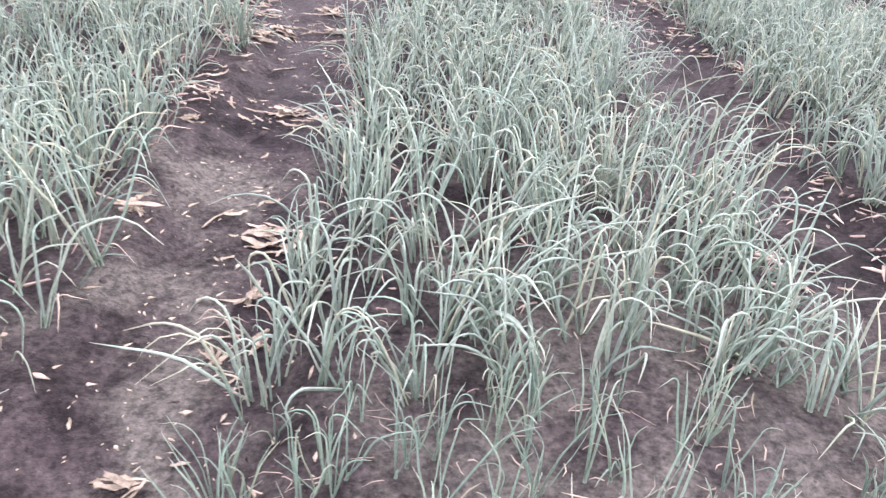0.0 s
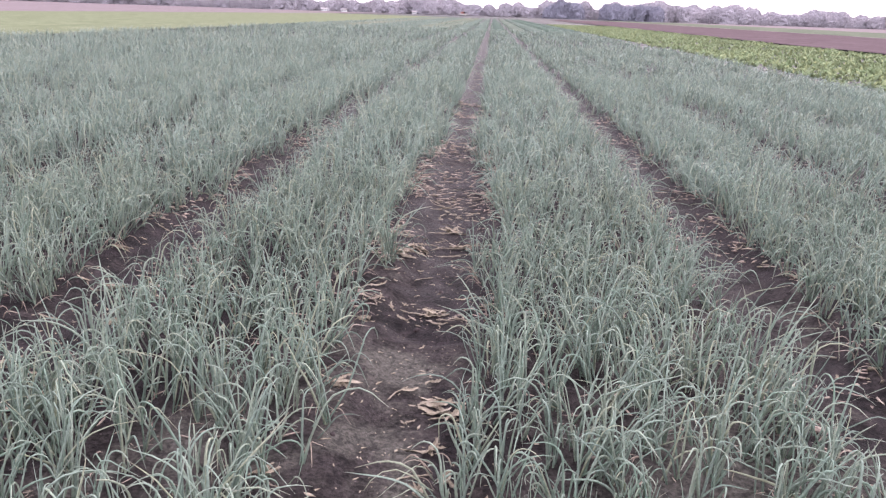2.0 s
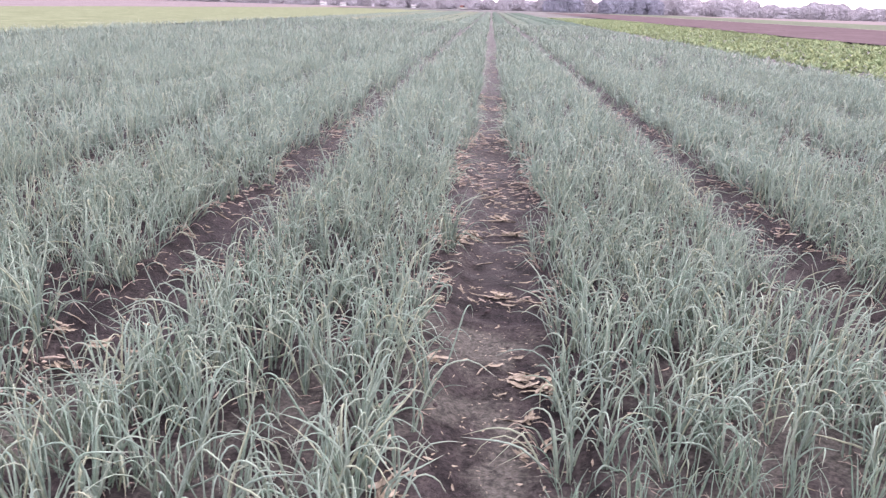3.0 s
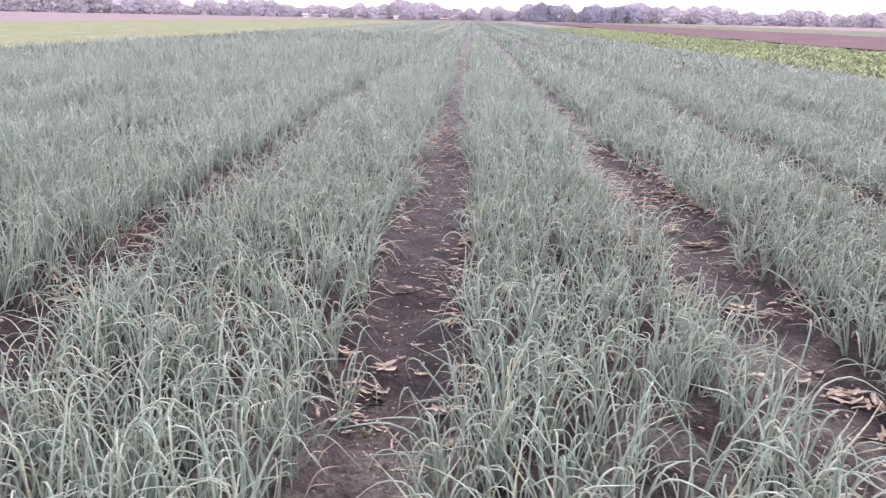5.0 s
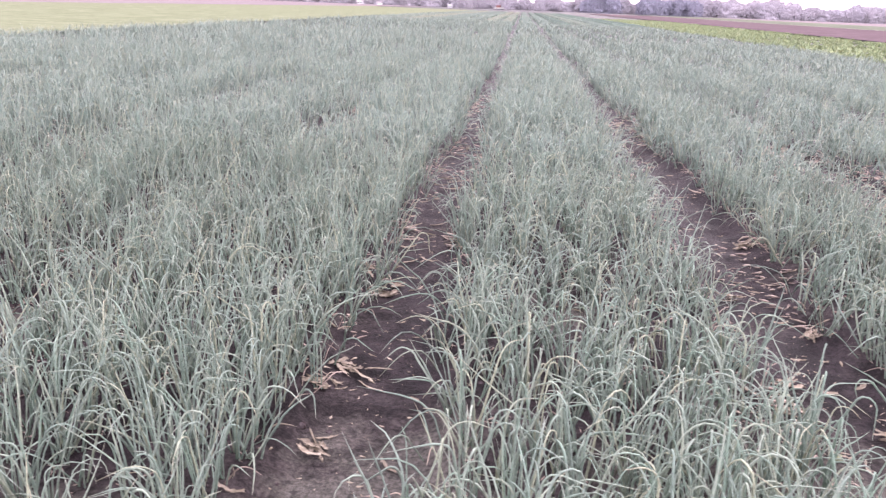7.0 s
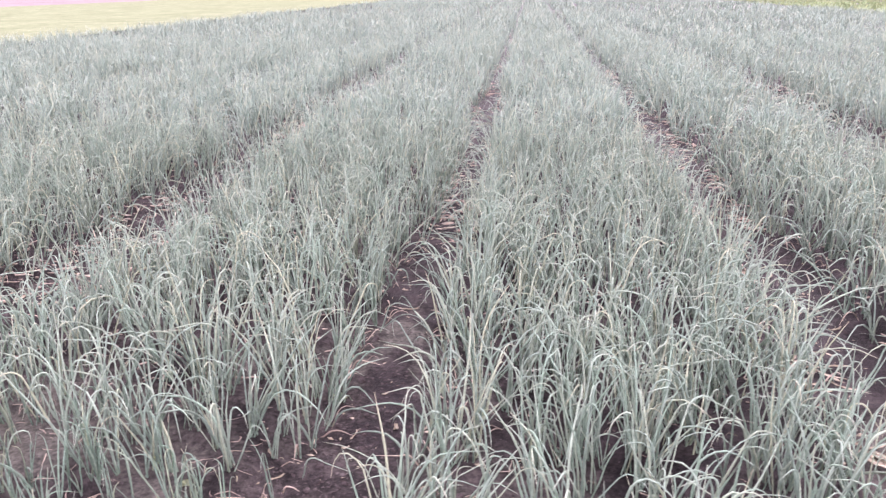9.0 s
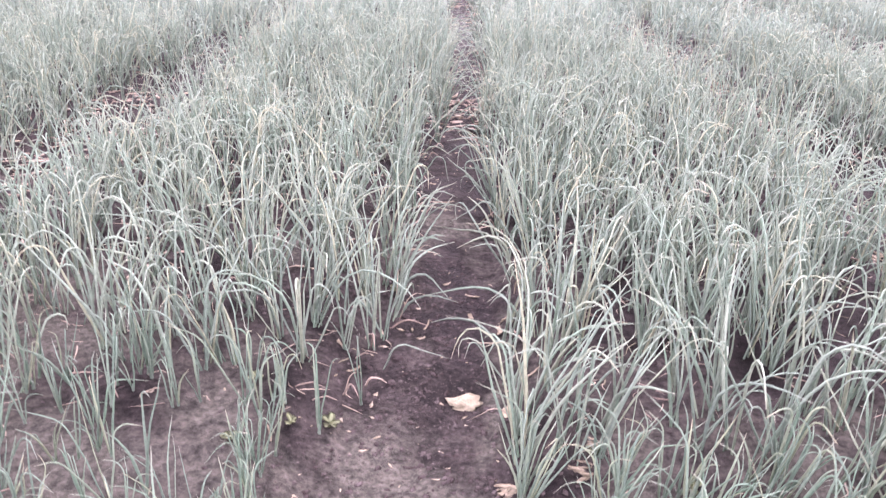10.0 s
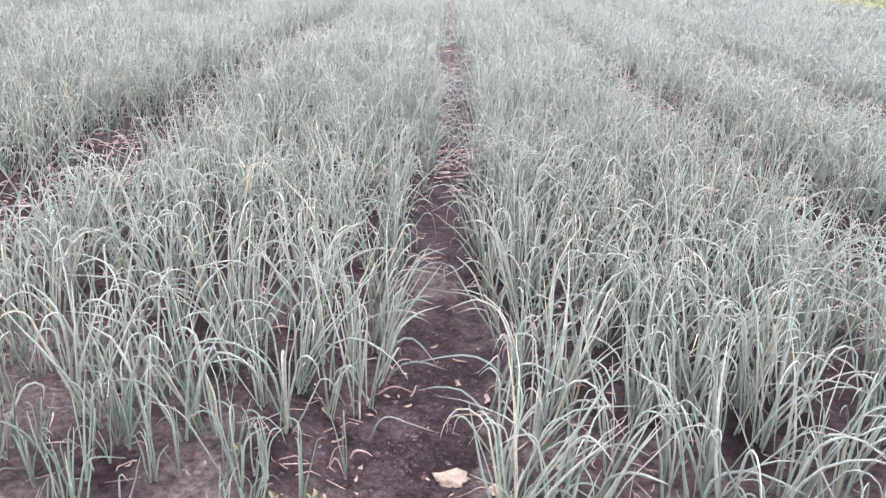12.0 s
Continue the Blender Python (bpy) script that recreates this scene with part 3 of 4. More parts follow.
def scraps():
    """Dry scraps, thickest in the swept lines across the furrows."""
    for k, count in ((0, 40), (-1, 44), (-2, 36), (-3, 8), (1, 14), (-4, 14)):
        for _ in range(count):
            y = 1.7 + 6.0 * rng.random() ** 1.35
            side = rng.choice((-1, 1))
            el, er = (float(e) for e in furrow_edges(k, np.array(y)))
            half = (er - el) / 2
            x = (el + er) / 2 + (side * half * rng.uniform(0.35, 1.15) if rng.random() < 0.7 else rng.normal(0, 0.5) * half)
            ob = new("dry_leaf_scrap", SCRAPS[int(rng.choice((0, 4, 7, 8, 12))) if k == -3 and y < 2.6 else int(rng.integers(0, len(SCRAPS)))])
            lay(ob, x, y, rng.normal(0, 42) + 180 * rng.integers(0, 2), 0.001)
            tagged(ob, "dry curled tan onion leaf scrap on the soil", "leaf litter", "dry leaf scraps")
    # small curls on the trodden end of the furrow, where the plants thin out
    for _ in range(14):
        ob = new("dry_leaf_scrap", SCRAPS[int(rng.choice((0, 4, 7, 8, 12)))])
        lay(ob, rng.uniform(-4.5, -3.85), 1.12 + 1.3 * rng.random(), rng.uniform(0, 360), 0.001)
        tagged(ob, "small pinkish tan leaf curl on crusted soil", "leaf litter", "dry leaf scraps")
    # the heavier litter swept across the middle furrows
    for x0, y0, spread_x, spread_y, count in ((-0.08, 4.45, 0.17, 0.24, 30), (-0.03, 3.46, 0.14, 0.05, 14), (-0.05, 5.3, 0.13, 0.2, 18), (-0.28, 3.9, 0.05, 0.4, 14), (0.05, 2.64, 0.06, 0.06, 8), (-2.97, 2.60, 0.06, 0.10, 9), (-1.50, 2.75, 0.10, 0.16, 9), (-2.88, 5.45, 0.10, 0.2, 12), (-1.25, 3.6, 0.10, 0.3, 9)):
        for _ in range(count):
            ob = new("dry_leaf_scrap", SCRAPS[int(rng.integers(1, len(SCRAPS)))])
            lay(ob, x0 + rng.normal(0, spread_x), y0 + rng.normal(0, spread_y), rng.normal(0, 25) + 180 * rng.integers(0, 2), rng.uniform(0.001, 0.012))
            tagged(ob, "long dry tan onion leaf lying across the furrow", "leaf litter", "dry leaf scraps")


scraps()


def bed_litter():
    """Withered lower leaves lying between the plants."""
    x, y = rng.uniform(-7.5, 3.2, 8200), 1.3 + 6.2 * rng.random(8200) ** 1.7
    bare = np.zeros(len(x), bool)
    for k in range(-6, 4):
        left, right = furrow_edges(k, y)
        bare |= (x > left - 0.02) & (x < right + 0.02)
    bare |= (y < 1.75) & (rng.random(len(x)) < 0.8)
    x, y = x[~bare], y[~bare]
    n = len(x)
    base = np.stack([x, y, soil_height(x, y) + rng.uniform(0.003, 0.012, n)], -1)
    v, f, a = leaf_arrays(base, rng.random(n) * 6.28, rng.uniform(0.015, 0.065, n), rng.uniform(0.003, 0.0105, n) * np.where(y < 2.3, 0.5, 1.0), np.radians(rng.uniform(70, 95, n)), np.radians(rng.uniform(-10, 50, n)), np.full(n, 0.5), np.full(n, 1.0), rng.normal(0, 1.5, n), 4, 3)
    ob = new("withered_leaves", mesh_of("withered_leaves", v, f, WITHERED, True, a))
    tagged(ob, "withered brown and tan leaves between the onions", "leaf litter", kind="stuff")


bed_litter()


def furrow_litter():
    """Fine shreds of dry leaf lying mostly across the furrows, densest in drifts."""
    n = 12000
    k = rng.choice((-4, -3, -2, -1, 0, 0, 1), n)
    y = 1.9 + 10.0 * rng.random(n) ** 1.25
    left, right = np.zeros(n), np.zeros(n)
    for q in range(-4, 2):
        a, b = furrow_edges(q, y)
        left, right = np.where(k == q, a, left), np.where(k == q, b, right)
    edge = np.where(rng.random(n) < 0.6, rng.choice((-0.5, 0.5), n) + rng.normal(0, 0.13, n), rng.normal(0, 0.36, n))
    x = (left + right) / 2 + (right - left) * edge
    drift = lattice_noise(x * 0.6 + 40 * k, y, 0.42) + np.where((k == 0) & (y > 3.9) & (y < 6.2), 0.05, 0)
    keep = (drift > np.where(np.abs(edge) > 0.32, 0.53, 0.6)) & (y > np.where(k == -3, 2.6, np.where(k == 0, 3.35, 2.3)))
    x, y = x[keep], y[keep]
    n = len(x)
    base = np.stack([x, y, soil_height(x, y) + rng.uniform(0.003, 0.012, n)], -1)
    az = np.where(rng.random(n) < 0.5, 0.0, np.pi) + rng.normal(0, 0.55, n)
    v, f, a = leaf_arrays(base, az, rng.uniform(0.012, 0.05, n) * (1 + rng.random(n) ** 3 * 1.8), rng.uniform(0.004, 0.018, n), np.radians(rng.uniform(78, 94, n)), np.radians(rng.uniform(-12, 26, n)), np.full(n, 0.5), np.full(n, 1.0), rng.normal(0, 0.7, n), 4, 3)
    ob = new("furrow_litter", mesh_of("furrow_litter", v, f, WITHERED, True, a))
    tagged(ob, "fine tan shreds of dry leaf across the furrows", "leaf litter", kind="stuff")


furrow_litter()


def edge_leaves():
    """Leaves at the bed edges that hang out over the furrows, some green, some withered."""
    for mat, name, count, label, size in ((LEAF, "hanging_leaves", 1000, "grey-green onion leaves hanging over the furrow edges", 1.0), (WITHERED, "hanging_dry_leaves", 1100, "withered tan leaves hanging at the feet of the beds", 0.48)):
        k, y = rng.integers(-5, 3, count), 1.5 + 8.5 * rng.random(count) ** 1.4
        side = rng.choice((-1, 1), count)
        x = np.zeros(count)
        for q in range(-5, 3):
            a, b = furrow_edges(q, y)
            x = np.where(k == q, np.where(side > 0, a, b), x)
        x = x - side * rng.uniform(0.0, 0.05, count)
        ok = seen_part(x, y) & ~in_single(x, y) & (y > 1.75)
        x, y, side = x[ok], y[ok], side[ok]
        n = len(x)
        base = np.stack([x, y, soil_height(x, y) + 0.004], -1)
        az = np.where(side > 0, 0.0, np.pi) + rng.normal(0, 0.75, n)
        v, f, along = leaf_arrays(base, az, PLANT * size * rng.uniform(0.4, 0.95, n), rng.uniform(0.0045, 0.010, n) * (0.7 if size < 1 else 1.0), np.radians(rng.uniform(18, 52, n)), np.radians(rng.uniform(45, 110, n)), rng.uniform(0.35, 0.7, n), rng.uniform(0.25, 0.8, n), rng.normal(0, 0.6, n), 8, 3)
        v[:, 2] = np.maximum(v[:, 2], soil_height(v[:, 0], v[:, 1]) + 0.003)
        tagged(new(name, mesh_of(name, v, f, mat, True, along)), label, "leaves", kind="stuff")


edge_leaves()


def far_litter():
    parts_v, parts_f, at = [], [], 0
    flat = np.array([(-0.5, -0.5, 0.0), (0.5, -0.35, 0.0), (0.5, 0.4, 0.1), (-0.5, 0.5, 0.1), (-0.4, 0.0, 0.5), (0.4, 0.0, 0.45)])
    quads = np.array([(0, 1, 5, 4), (4, 5, 2, 3), (0, 4, 3, 3), (1, 2, 5, 5)])[:2]
    for k in range(-6, 4):
        for _ in range(110):
            y = 5.0 + 21 * rng.random() ** 1.5
            x = k * PITCH + rng.normal(0, 0.12)
            s = np.array((rng.uniform(0.02, 0.02 + 0.10 * rng.random()), rng.uniform(0.005, 0.014), 0.012))
            a = rng.normal(0, 0.9)
            p = flat * s
            p = np.stack([p[:, 0] * math.cos(a) - p[:, 1] * math.sin(a) + x, p[:, 0] * math.sin(a) + p[:, 1] * math.cos(a) + y, p[:, 2] + soil_height(x, y) + 0.002], -1)
            parts_v.append(p), parts_f.append(quads + at)
            at += len(p)
    ob = new("far_leaf_litter", mesh_of("far_leaf_litter", np.concatenate(parts_v), np.concatenate(parts_f), HUSK))
    tagged(ob, "pale dry litter strewn along the furrows", "leaf litter", kind="stuff")


far_litter()


def lump(name, size, seed, mat, flat=0.6, rough=0.35):
    """An uneven rounded lump, flattened below."""
    bm = bmesh.new()
    bmesh.ops.create_icosphere(bm, subdivisions=3 if size[0] > 0.015 else 2, radius=1.0)
    for v in bm.verts:
        p = v.co * 1.7 + Vector((seed * 3.1, 0, 0))
        v.co *= 1 + rough * noise.noise(p) + rough * 0.5 * noise.noise(p * 2.7) + rough * 0.25 * noise.noise(p * 6)
        v.co = Vector((v.co.x * size[0], v.co.y * size[1], max(v.co.z * size[2], -size[2] * 0.3)))
    me = bpy.data.meshes.new(name)
    bm.to_mesh(me)
    bm.free()
    me.polygons.foreach_set("use_smooth", [True] * len(me.polygons))
    me.materials.append(mat)
    return me


def husk_clump(x, y, turn, size, seed, label):
    """A crumpled heap of dry skins: several curled sheets round one hollow."""
    root = new("husk_clump")
    r = np.random.default_rng(seed)
    for i in range(6):
        me = scrap_mesh(size * r.uniform(0.45, 1.0), size * r.uniform(0.10, 0.26), r.uniform(0.04, 0.18), seed * 11 + i, 0.018 * size)
        ob = new("skin", me)
        ob.parent = root
        ob.matrix_basis = pose(r.normal(0, size * 0.16), r.normal(0, size * 0.16), 0.001 + 0.003 * i, r.normal(0, 14), r.normal(0, 7), r.normal(0, 28) + 180 * r.integers(0, 2))
    lay(root, x, y, turn)
    return tagged(root, label, "husk", "crumpled husks")


TAN = "crumpled pale tan onion husk on the soil"
husk_clump(-0.26, 2.68, 10, 0.11, 1, "crumpled pale husk under the edge of the onion bed")
husk_clump(0.05, 2.64, -25, 0.12, 2, TAN)
husk_clump(0.12, 2.60, 70, 0.10, 3, "upright folded tan husk strip beside the onions")
husk_clump(-0.28, 3.29, 0, 0.06, 4, "small whitish husk beside the furrow")
husk_clump(-0.37, 2.17, 30, 0.07, 5, "pale whitish husk knob on the furrow edge")
husk_clump(0.03, 2.20, 85, 0.07, 6, TAN)
husk_clump(0.05, 2.42, 60, 0.07, 7, "thin forked dry leaf on dark soil")
husk_clump(-0.06, 1.88, 5, 0.10, 8, "pale yellowish husk heap on trodden soil")
husk_clump(-1.25, 3.18, 60, 0.10, 9, "yellowed withered leaf hanging at the furrow edge")
husk_clump(-1.55, 2.59, 0, 0.07, 10, "yellowish withered leaf on the furrow floor")
husk_clump(-2.94, 2.64, 0, 0.10, 11, TAN)
husk_clump(-2.91, 2.13, -12, 0.09, 12, "whitish dry leaf strip on damp soil")
husk_clump(-3.00, 2.46, 40, 0.09, 13, TAN)
husk_clump(-4.05, 1.585, 20, 0.045, 14, "dry forked onion stalk on the soil")
husk_clump(-4.145, 1.50, 0, 0.035, 15, "small grey dried flower head on crusted soil")
husk_clump(-1.63, 3.99, 20, 0.08, 16, TAN)
STRIPS = "torn tan onion leaf strips in a loose heap"
for n, (x, y, turn, size) in enumerate(((-0.31, 1.98, 60, 0.08), (-0.33, 1.90, 75, 0.11), (-2.93, 3.30, 20, 0.11), (-3.03, 3.48, -15, 0.10), (-2.90, 3.42, 40, 0.08), (-1.51, 2.75, 0, 0.09), (-1.28, 2.47, -20, 0.10), (-1.27, 2.27, 30, 0.08), (-1.65, 2.77, 10, 0.10), (0.10, 2.26, 80, 0.06), (-3.94, 1.59, 0, 0.045), (-3.90, 1.67, -30, 0.035), (-0.24, 4.15, 10, 0.13), (-0.16, 4.32, -8, 0.14), (0.06, 4.42, 5, 0.13), (-0.02, 3.46, 3, 0.14), (0.0, 4.75, -5, 0.13), (-1.47, 3.55, 12, 0.09), (-1.22, 4.3, -20, 0.10))):
    husk_clump(x, y, turn, size, 30 + n, STRIPS)


def clod(x, y, size, seed, mat, label, name="soil_clod", category="clod", group="soil clods", turn=0.0):
    ob = new(name, lump(name, size, seed, mat, rough=0.75))
    lay(ob, x, y, turn)
    return tagged(ob, label, category, group)


clod(-4.127, 1.852, (0.036, 0.021, 0.017), 1, STONE, "pale tan flat stone in the furrow", "stone", "stone", "pale stones")
clod(-4.039, 1.823, (0.017, 0.014, 0.012), 2, STONE, "pale stone at the foot of onions", "stone", "stone", "pale stones")
CLODS = [lump("soil_clod", (s, s * 0.8, s * 0.6), 20 + i, CLOD) for i, s in enumerate((0.006, 0.008, 0.011, 0.014, 0.007, 0.010))]
for n in range(230):
    k = rng.choice((-3, -3, -3, -2, -1, 0, 0))
    y = 1.15 + 2.6 * rng.random() ** 1.5
    ob = new("soil_clod", CLODS[n % len(CLODS)])
    lay(ob, k * PITCH + rng.normal(0, 0.24), y, rng.uniform(0, 360))
    tagged(ob, "small crumbly dark soil clod", "clod", "soil clods")


def strewn(name, count, spots, size, mat, label, category):
    """Many small lumps or flecks on the soil, joined."""
    octa = np.array([(1, 0, 0), (-1, 0, 0), (0, 1, 0), (0, -1, 0), (0, 0, 1), (0, 0, -0.4)], float)
    tri = np.array([(0, 2, 4), (2, 1, 4), (1, 3, 4), (3, 0, 4), (2, 0, 5), (1, 2, 5), (3, 1, 5), (0, 3, 5)])
    x, y = spots(count)
    s = size[0] * (size[1] / size[0]) ** (rng.random(count) ** 2.2)
    a = rng.random(count) * 2 * np.pi
    p = octa[None] * np.stack([s * rng.uniform(0.8, 1.6, count) * size[2], s, s * size[3]], -1)[:, None] * rng.uniform(0.6, 1.3, (count, 6, 1))
    c, d = np.cos(a)[:, None], np.sin(a)[:, None]
    v = np.stack([p[:, :, 0] * c - p[:, :, 1] * d + x[:, None], p[:, :, 0] * d + p[:, :, 1] * c + y[:, None], p[:, :, 2] + soil_height(x, y)[:, None]], -1)
    f = tri[None] + 6 * np.arange(count)[:, None, None]
    ob = new(name, mesh_of(name, v.reshape(-1, 3), f.reshape(-1, 3), mat))
    return tagged(ob, label, category, kind="stuff")


def bare_spots(n):
    return rng.uniform(-6.2, 1.6, n), 1.0 + 4.2 * rng.random(n) ** 1.6


def trodden_spots(n):
    return rng.normal(-4.2, 0.17, n), 1.05 + 1.5 * rng.random(n) ** 1.3


def furrow_spots(n):
    k = rng.choice((-3, -2, -1, -1, 0, 0), n)
    return k * PITCH + rng.normal(-0.02, 0.16, n), 1.2 + 6.5 * rng.random(n) ** 1.3


strewn("soil_crumbs", 9000, bare_spots, (0.0014, 0.006, 1.2, 0.5), CLOD, "fine crumbs of dark soil", "soil")
strewn("headland_crumbs", 5200, trodden_spots, (0.0013, 0.0075, 1.2, 0.5), CLOD, "loose crumbs on the trodden furrow end", "soil")
strewn("litter_flecks", 3800, furrow_spots, (0.0016, 0.0075, 2.6, 0.2), HUSK, "small pale flecks of dry leaf on soil", "leaf litter")


def weed(x, y, size, leaves, seed):
    root = new("weed")
    r = np.random.default_rng(seed)
    for i in range(leaves):
        bm = bmesh.new()
        l, w = size * r.uniform(0.5, 1.05), size * r.uniform(0.5, 0.8)
        rows = []
        for u, h in ((0, 0.12), (0.25, 0.55), (0.6, 1.0), (0.86, 0.85), (1.0, 0.35)):
            z = 0.10 * l * math.sin(u * 2.6) + 0.004
            rows.append([bm.verts.new((u * l, s * h * w / 2, z + abs(s) * 0.12 * w + dz)) for s in (-1, 0, 1) for dz in (0,)])
        for a, b in zip(rows, rows[1:]):
            for j in (0, 1):
                bm.faces.new((a[j], b[j], b[j + 1], a[j + 1]))
        bmesh.ops.solidify(bm, geom=list(bm.faces), thickness=0.0009)
        leaf = part("leaf", bm, WEED, root, "", True)
        leaf.matrix_basis = pose(0, 0, 0, r.normal(0, 8), (-8 if i % 2 else -30) + r.normal(0, 5), 360 * i / leaves + r.normal(0, 14))
    lay(root, x, y, r.uniform(0, 360))
    return tagged(root, "small yellow-green broad-leaved weed seedling on bare soil", "weed", "weeds among onions")


for n, (x, y, s, c) in enumerate(((-4.28, 1.378, 0.030, 10), (-4.535, 1.665, 0.021, 7), (-4.378, 1.755, 0.026, 8), (-4.53, 1.85, 0.022, 7), (-4.29, 2.33, 0.028, 7), (-4.06, 1.405, 0.022, 5), (-3.905, 1.66, 0.020, 7), (-3.76, 1.58, 0.020, 7), (-4.65, 1.94, 0.021, 7), (-1.50, 2.32, 0.028, 7), (-4.03, 1.54, 0.016, 5), (-4.44, 1.72, 0.02, 5))):
    weed(x, y, s, c, 70 + n)


# ---- neighbouring crops ----
def leafy_crop(name, x0, x1, y0, y1, density, size, mat, label):
    n = int((x1 - x0) * (y1 - y0) * density)
    y = y0 + (y1 - y0) * rng.random(n) ** 1.4
    x = rng.uniform(x0, x1, n)
    x = np.round(x / 0.5) * 0.5 + rng.normal(0, 0.09, n)
    leaves = 6
    idx = np.repeat(np.arange(n), leaves)
    m = len(idx)
    az = rng.random(m) * 2 * np.pi
    grow_size = size * (0.6 + 0.8 * lattice_noise(x, y, 1.7))[idx]
    base = np.stack([x[idx], y[idx], 0 * y[idx] + (0.02 if x0 > 0 else 0.10)], -1)
    v, f, a = leaf_arrays(base, az, grow_size * rng.uniform(0.7, 1.2, m), grow_size * 0.75, np.radians(rng.uniform(15, 50, m)), np.radians(rng.uniform(20, 70, m)), np.full(m, 0.5), np.full(m, 1.0), rng.normal(0, 0.3, m), 2, 2)
    ob = new(name, mesh_of(name, v, f, mat, True, a))
    return tagged(ob, label, "leaf crop", kind="stuff")


leafy_crop("leafy_crop", FIELD_RIGHT + 0.7, 17.0, 8, 115, 12, 0.145, CROP, "bright yellow-green leafy crop in rows")


# ---- trees on the horizon ----
def crown_part(root, height, width, clumps, mat, seed):
    """A crown down to the undergrowth: an uneven mass of foliage and twigs, fringed with many small clumps."""
    r = np.random.default_rng(seed)
    bm = bmesh.new()
    bmesh.ops.create_icosphere(bm, subdivisions=4, radius=1.0)
    off = Vector((seed * 1.37, seed * 0.61, 0))
    for v in bm.verts:
        p = v.co.copy()
        d = 1 + 0.22 * noise.noise(p * 1.5 + off) + 0.28 * noise.noise(p * 3.4 + off) + 0.16 * noise.noise(p * 7.5 + off) + 0.08 * noise.noise(p * 15 + off)
        flank = math.sqrt(max(0.0, 1 - min(p.z, 0) ** 2))
        side = 1 / max(flank, 0.35) if p.z < 0 else 1
        v.co = Vector((p.x * side * d * width * 0.36, p.y * side * d * width * 0.30, max(0.05, (0.42 + 0.50 * p.z * d) * height)))
    core_v = np.array([v.co for v in bm.verts])
    core_f = np.array([[v.index for v in f.verts] for f in bm.faces])
    bm.free()
    at = core_v[r.integers(0, len(core_v), clumps)]
    c = at + r.normal(0, 0.32, (clumps, 3)) * np.array([1, 1, 0.8])
    c[:, 2] = np.maximum(c[:, 2], 0.2)
    turn = r.random(clumps) * 2 * np.pi
    one = np.stack([np.cos(turn), np.sin(turn), r.normal(0, 0.25, clumps)], 1)
    two = np.stack([r.normal(0, 0.2, clumps), r.normal(0, 0.2, clumps), np.ones(clumps)], 1)
    g = r.uniform(0.18, 0.5, clumps)[:, None]
    v = np.stack([c - one * g, c + two * g * 1.2, c + one * g], 1)
    f = np.arange(clumps * 3).reshape(-1, 3) + len(core_v)
    ob = new("crown", mesh_of("crown", np.concatenate([core_v, v.reshape(-1, 3)]), np.concatenate([core_f, f]), mat, True))
    ob.parent = root
    return ob


def tree(height, width, mat, seed, label):
    root = new("tree")
    r = np.random.default_rng(seed)
    bm = bmesh.new()
    ring_tube(bm, [(0, 0, -0.3, 0.035 * height), (0.02, 0.01, height * 0.2, 0.026 * height), (0.1, 0.03, height * 0.5, 0.018 * height), (0.12, 0.1, height * 0.85, 0.006 * height)], 6)
    for _ in range(5):
        a, z = r.uniform(0, 6.28), height * r.uniform(0.25, 0.6)
        d = width * 0.4
        got = []
        for u, rad in ((0, 0.011), (0.5, 0.008), (1.0, 0.003)):
            got.append([bm.verts.new((u * d * math.cos(a) + rad * height * math.cos(b), u * d * math.sin(a) + rad * height * math.sin(b), z + u * height * 0.22)) for b in (0, 2.1, 4.2)])
        for p, q in zip(got, got[1:]):
            for j in range(3):
                bm.faces.new((p[j], p[(j + 1) % 3], q[(j + 1) % 3], q[j]))
    part("trunk", bm, BARK, root)
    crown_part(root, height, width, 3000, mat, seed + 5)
    return tagged(root, label, "tree", "trees on the horizon")


def tree_line():
    hazy = "tree in the far line, mauve-grey haze in its colour"
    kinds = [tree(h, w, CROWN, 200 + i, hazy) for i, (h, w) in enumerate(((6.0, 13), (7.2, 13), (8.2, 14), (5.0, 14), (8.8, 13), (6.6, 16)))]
    dark = [tree(h, w, CROWN_DARK, 300 + i, "dark evergreen in a far clump, blue-grey haze in its colour") for i, (h, w) in enumerate(((8.2, 12), (9.0, 10), (7.8, 13)))]
    spots = []
    x = -470.0
    while x < 330:
        g = lattice_noise(x, 0.0, 38.0)
        big = 0.82 + 0.32 * g
        if -110 < x < 24:
            big *= 0.9
        if x < -150:
            big *= 1 + 0.6 * min(1.0, (-150 - x) / 40)
        spots.append((kinds[int(rng.integers(0, 6))], x, 400 + rng.uniform(0, 12), big * rng.uniform(0.88, 1.12)))
        x += rng.uniform(2.2, 3.9)
    for a, b in ((29, 42), (55, 79)):
        x = a
        while x < b:
            spots.append((dark[int(rng.integers(0, 3))], x, 385 + rng.uniform(0, 8), rng.uniform(0.8, 1.05)))
            x += rng.uniform(2.8, 4.6)
    used = set()
    for kind, x, y, s in spots:
        ob = kind if kind not in used else copy_thing(kind, Matrix())
        used.add(kind)
        ob.matrix_basis = pose(x, y, 0.0, 0, 0, rng.uniform(0, 360)) @ Matrix.Diagonal((s, s, s, 1))


tree_line()


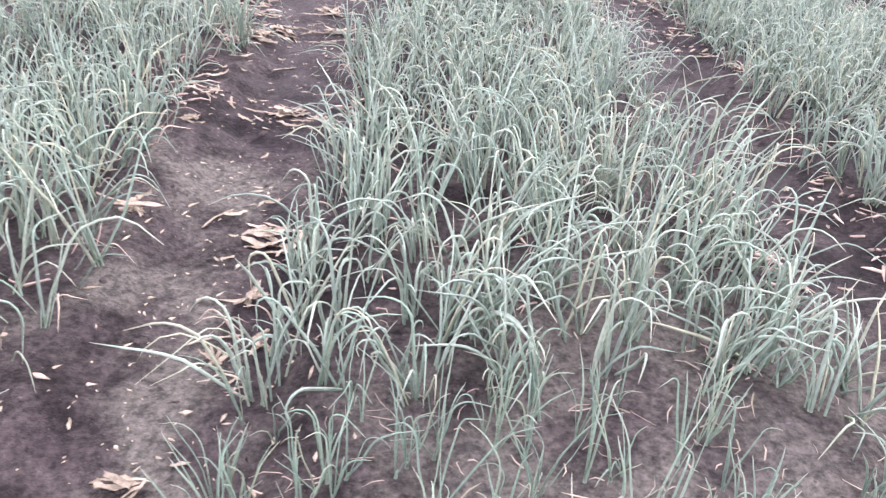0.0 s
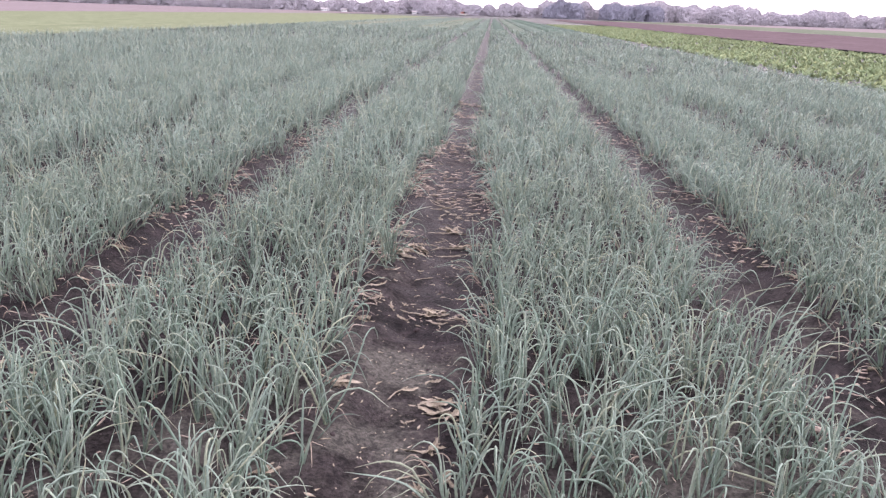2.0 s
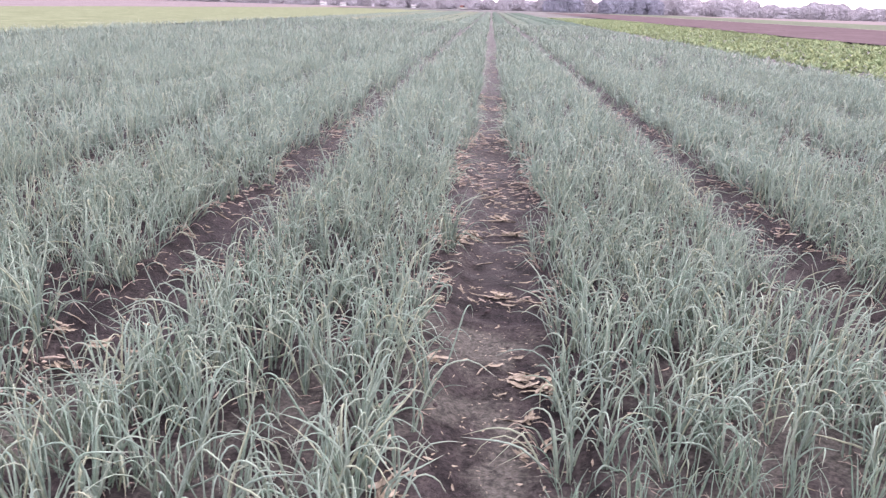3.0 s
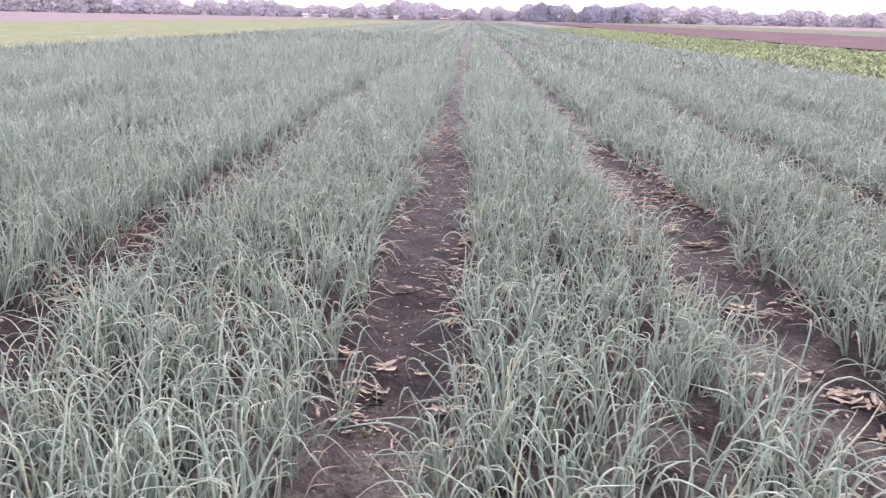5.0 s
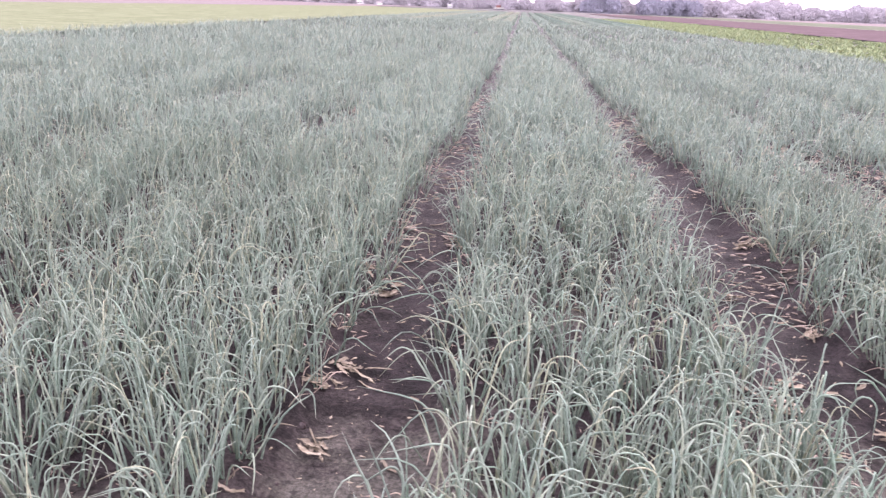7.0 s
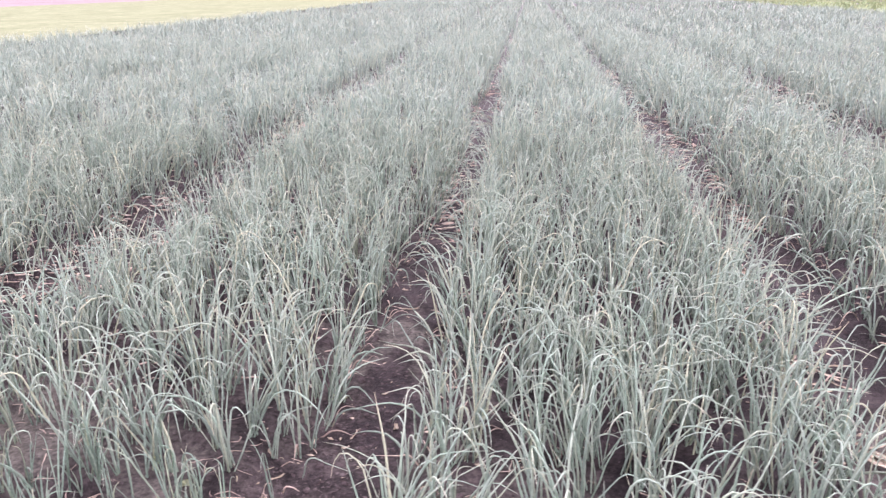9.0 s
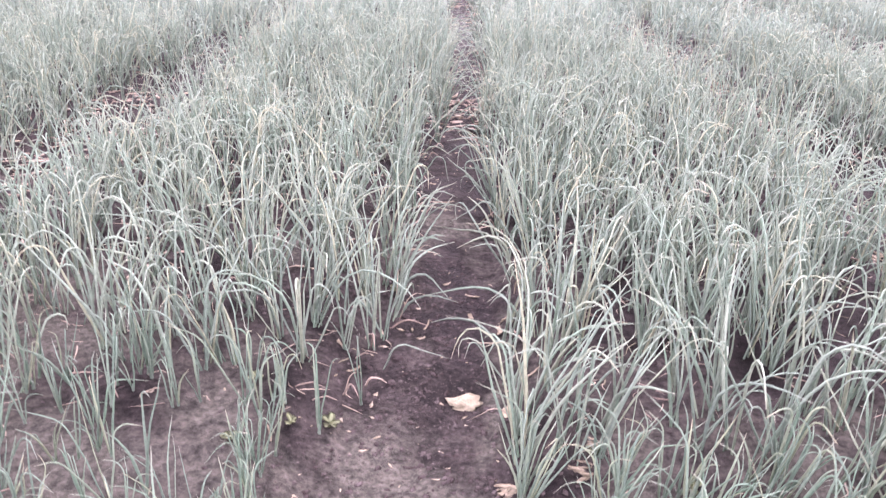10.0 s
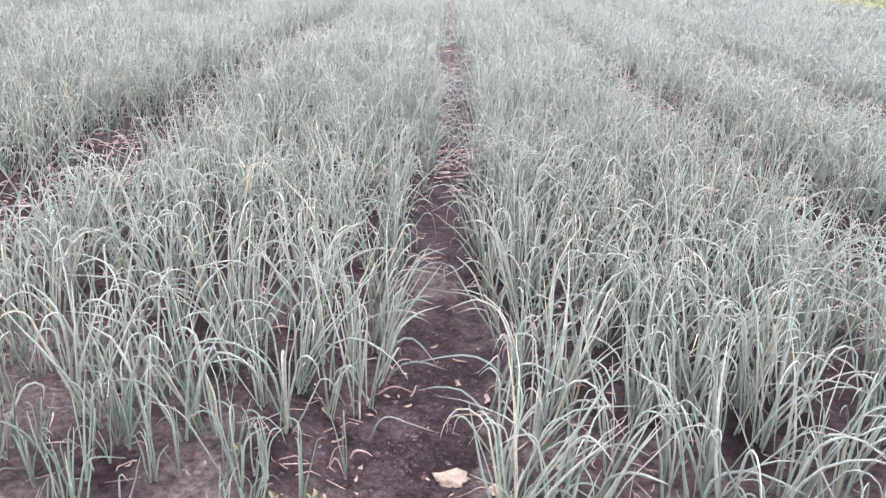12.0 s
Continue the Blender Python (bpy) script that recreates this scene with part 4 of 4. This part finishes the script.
# ---- far buildings and a parked vehicle ----
def house(x, y, w, d, h, turn):
    root = new("house")
    bm = bmesh.new()
    box(bm, -w / 2, -d / 2, 0, w / 2, d / 2, h, 0.04)
    part("wall", bm, WHITE, root)
    bm = bmesh.new()
    p = [bm.verts.new(c) for c in ((-w / 2 - 0.3, -d / 2 - 0.3, h), (w / 2 + 0.3, -d / 2 - 0.3, h), (w / 2 + 0.3, d / 2 + 0.3, h), (-w / 2 - 0.3, d / 2 + 0.3, h), (-w / 2 - 0.3, 0, h + d * 0.35), (w / 2 + 0.3, 0, h + d * 0.35))]
    for c in ((0, 1, 5, 4), (2, 3, 4, 5), (1, 2, 5), (3, 0, 4), (3, 2, 1, 0)):
        bm.faces.new([p[i] for i in c])
    part("roof", bm, ROOF, root)
    for i in (-1, 1):
        bm = bmesh.new()
        box(bm, i * w / 4 - 0.2, -d / 2 - 0.05, h * 0.45, i * w / 4 + 0.2, -d / 2 - 0.005, h * 0.75)
        part("window", bm, GLASS_DARK, root)
    root.matrix_basis = pose(x, y, 0, 0, 0, turn)
    return tagged(root, "small white farm house before distant trees", "house", "far houses")


house(-83, 394, 2.6, 1.8, 1.1, 8)
house(-73, 394, 2.4, 1.8, 1.0, -12)
house(-38, 392, 2.0, 1.6, 1.0, 20)


def wheel(parent, x, y, r):
    root = part("wheel", wheel_mesh(r, 0.24), RUBBER, parent)
    root.matrix_basis = pose(x, y, r, 0, 90, 0)
    bm = bmesh.new()
    bmesh.ops.create_cone(bm, cap_ends=True, segments=14, radius1=r * 0.55, radius2=r * 0.5, depth=0.27)
    part("rim", bm, WHITE, root)


def wheel_mesh(r, w):
    bm = bmesh.new()
    got = bmesh.ops.create_cone(bm, cap_ends=True, segments=18, radius1=r, radius2=r, depth=w)
    bmesh.ops.bevel(bm, geom=[e for e in bm.edges if len(e.link_faces) == 2 and e.calc_face_angle(0) > 1], offset=0.04, segments=2, affect="EDGES")
    return bm


def farm_vehicle(x, y):
    root = new("farm_truck")
    bm = bmesh.new()
    box(bm, -0.95, -2.2, 0.45, 0.95, 2.2, 0.95, 0.08)
    part("body", bm, DUSTY, root, "dusty white lower body")
    bm = bmesh.new()
    box(bm, -0.85, -0.6, 0.953, 0.85, 1.2, 1.85, 0.18)
    cab = part("cab", bm, RED, root, "dark reddish cab")
    bm = bmesh.new()
    box(bm, -0.7, -0.625, 1.2, 0.7, -0.605, 1.65)
    part("window", bm, GLASS_DARK, cab)
    for sx in (-0.82, 0.82):
        for sy in (-1.4, 1.4):
            wheel(root, sx, sy, 0.4)
    root.matrix_basis = pose(x, y, 0, 0, 0, 55)
    return tagged(root, "white and dark red truck parked at the field end", "truck")


farm_vehicle(-13.4, 376)
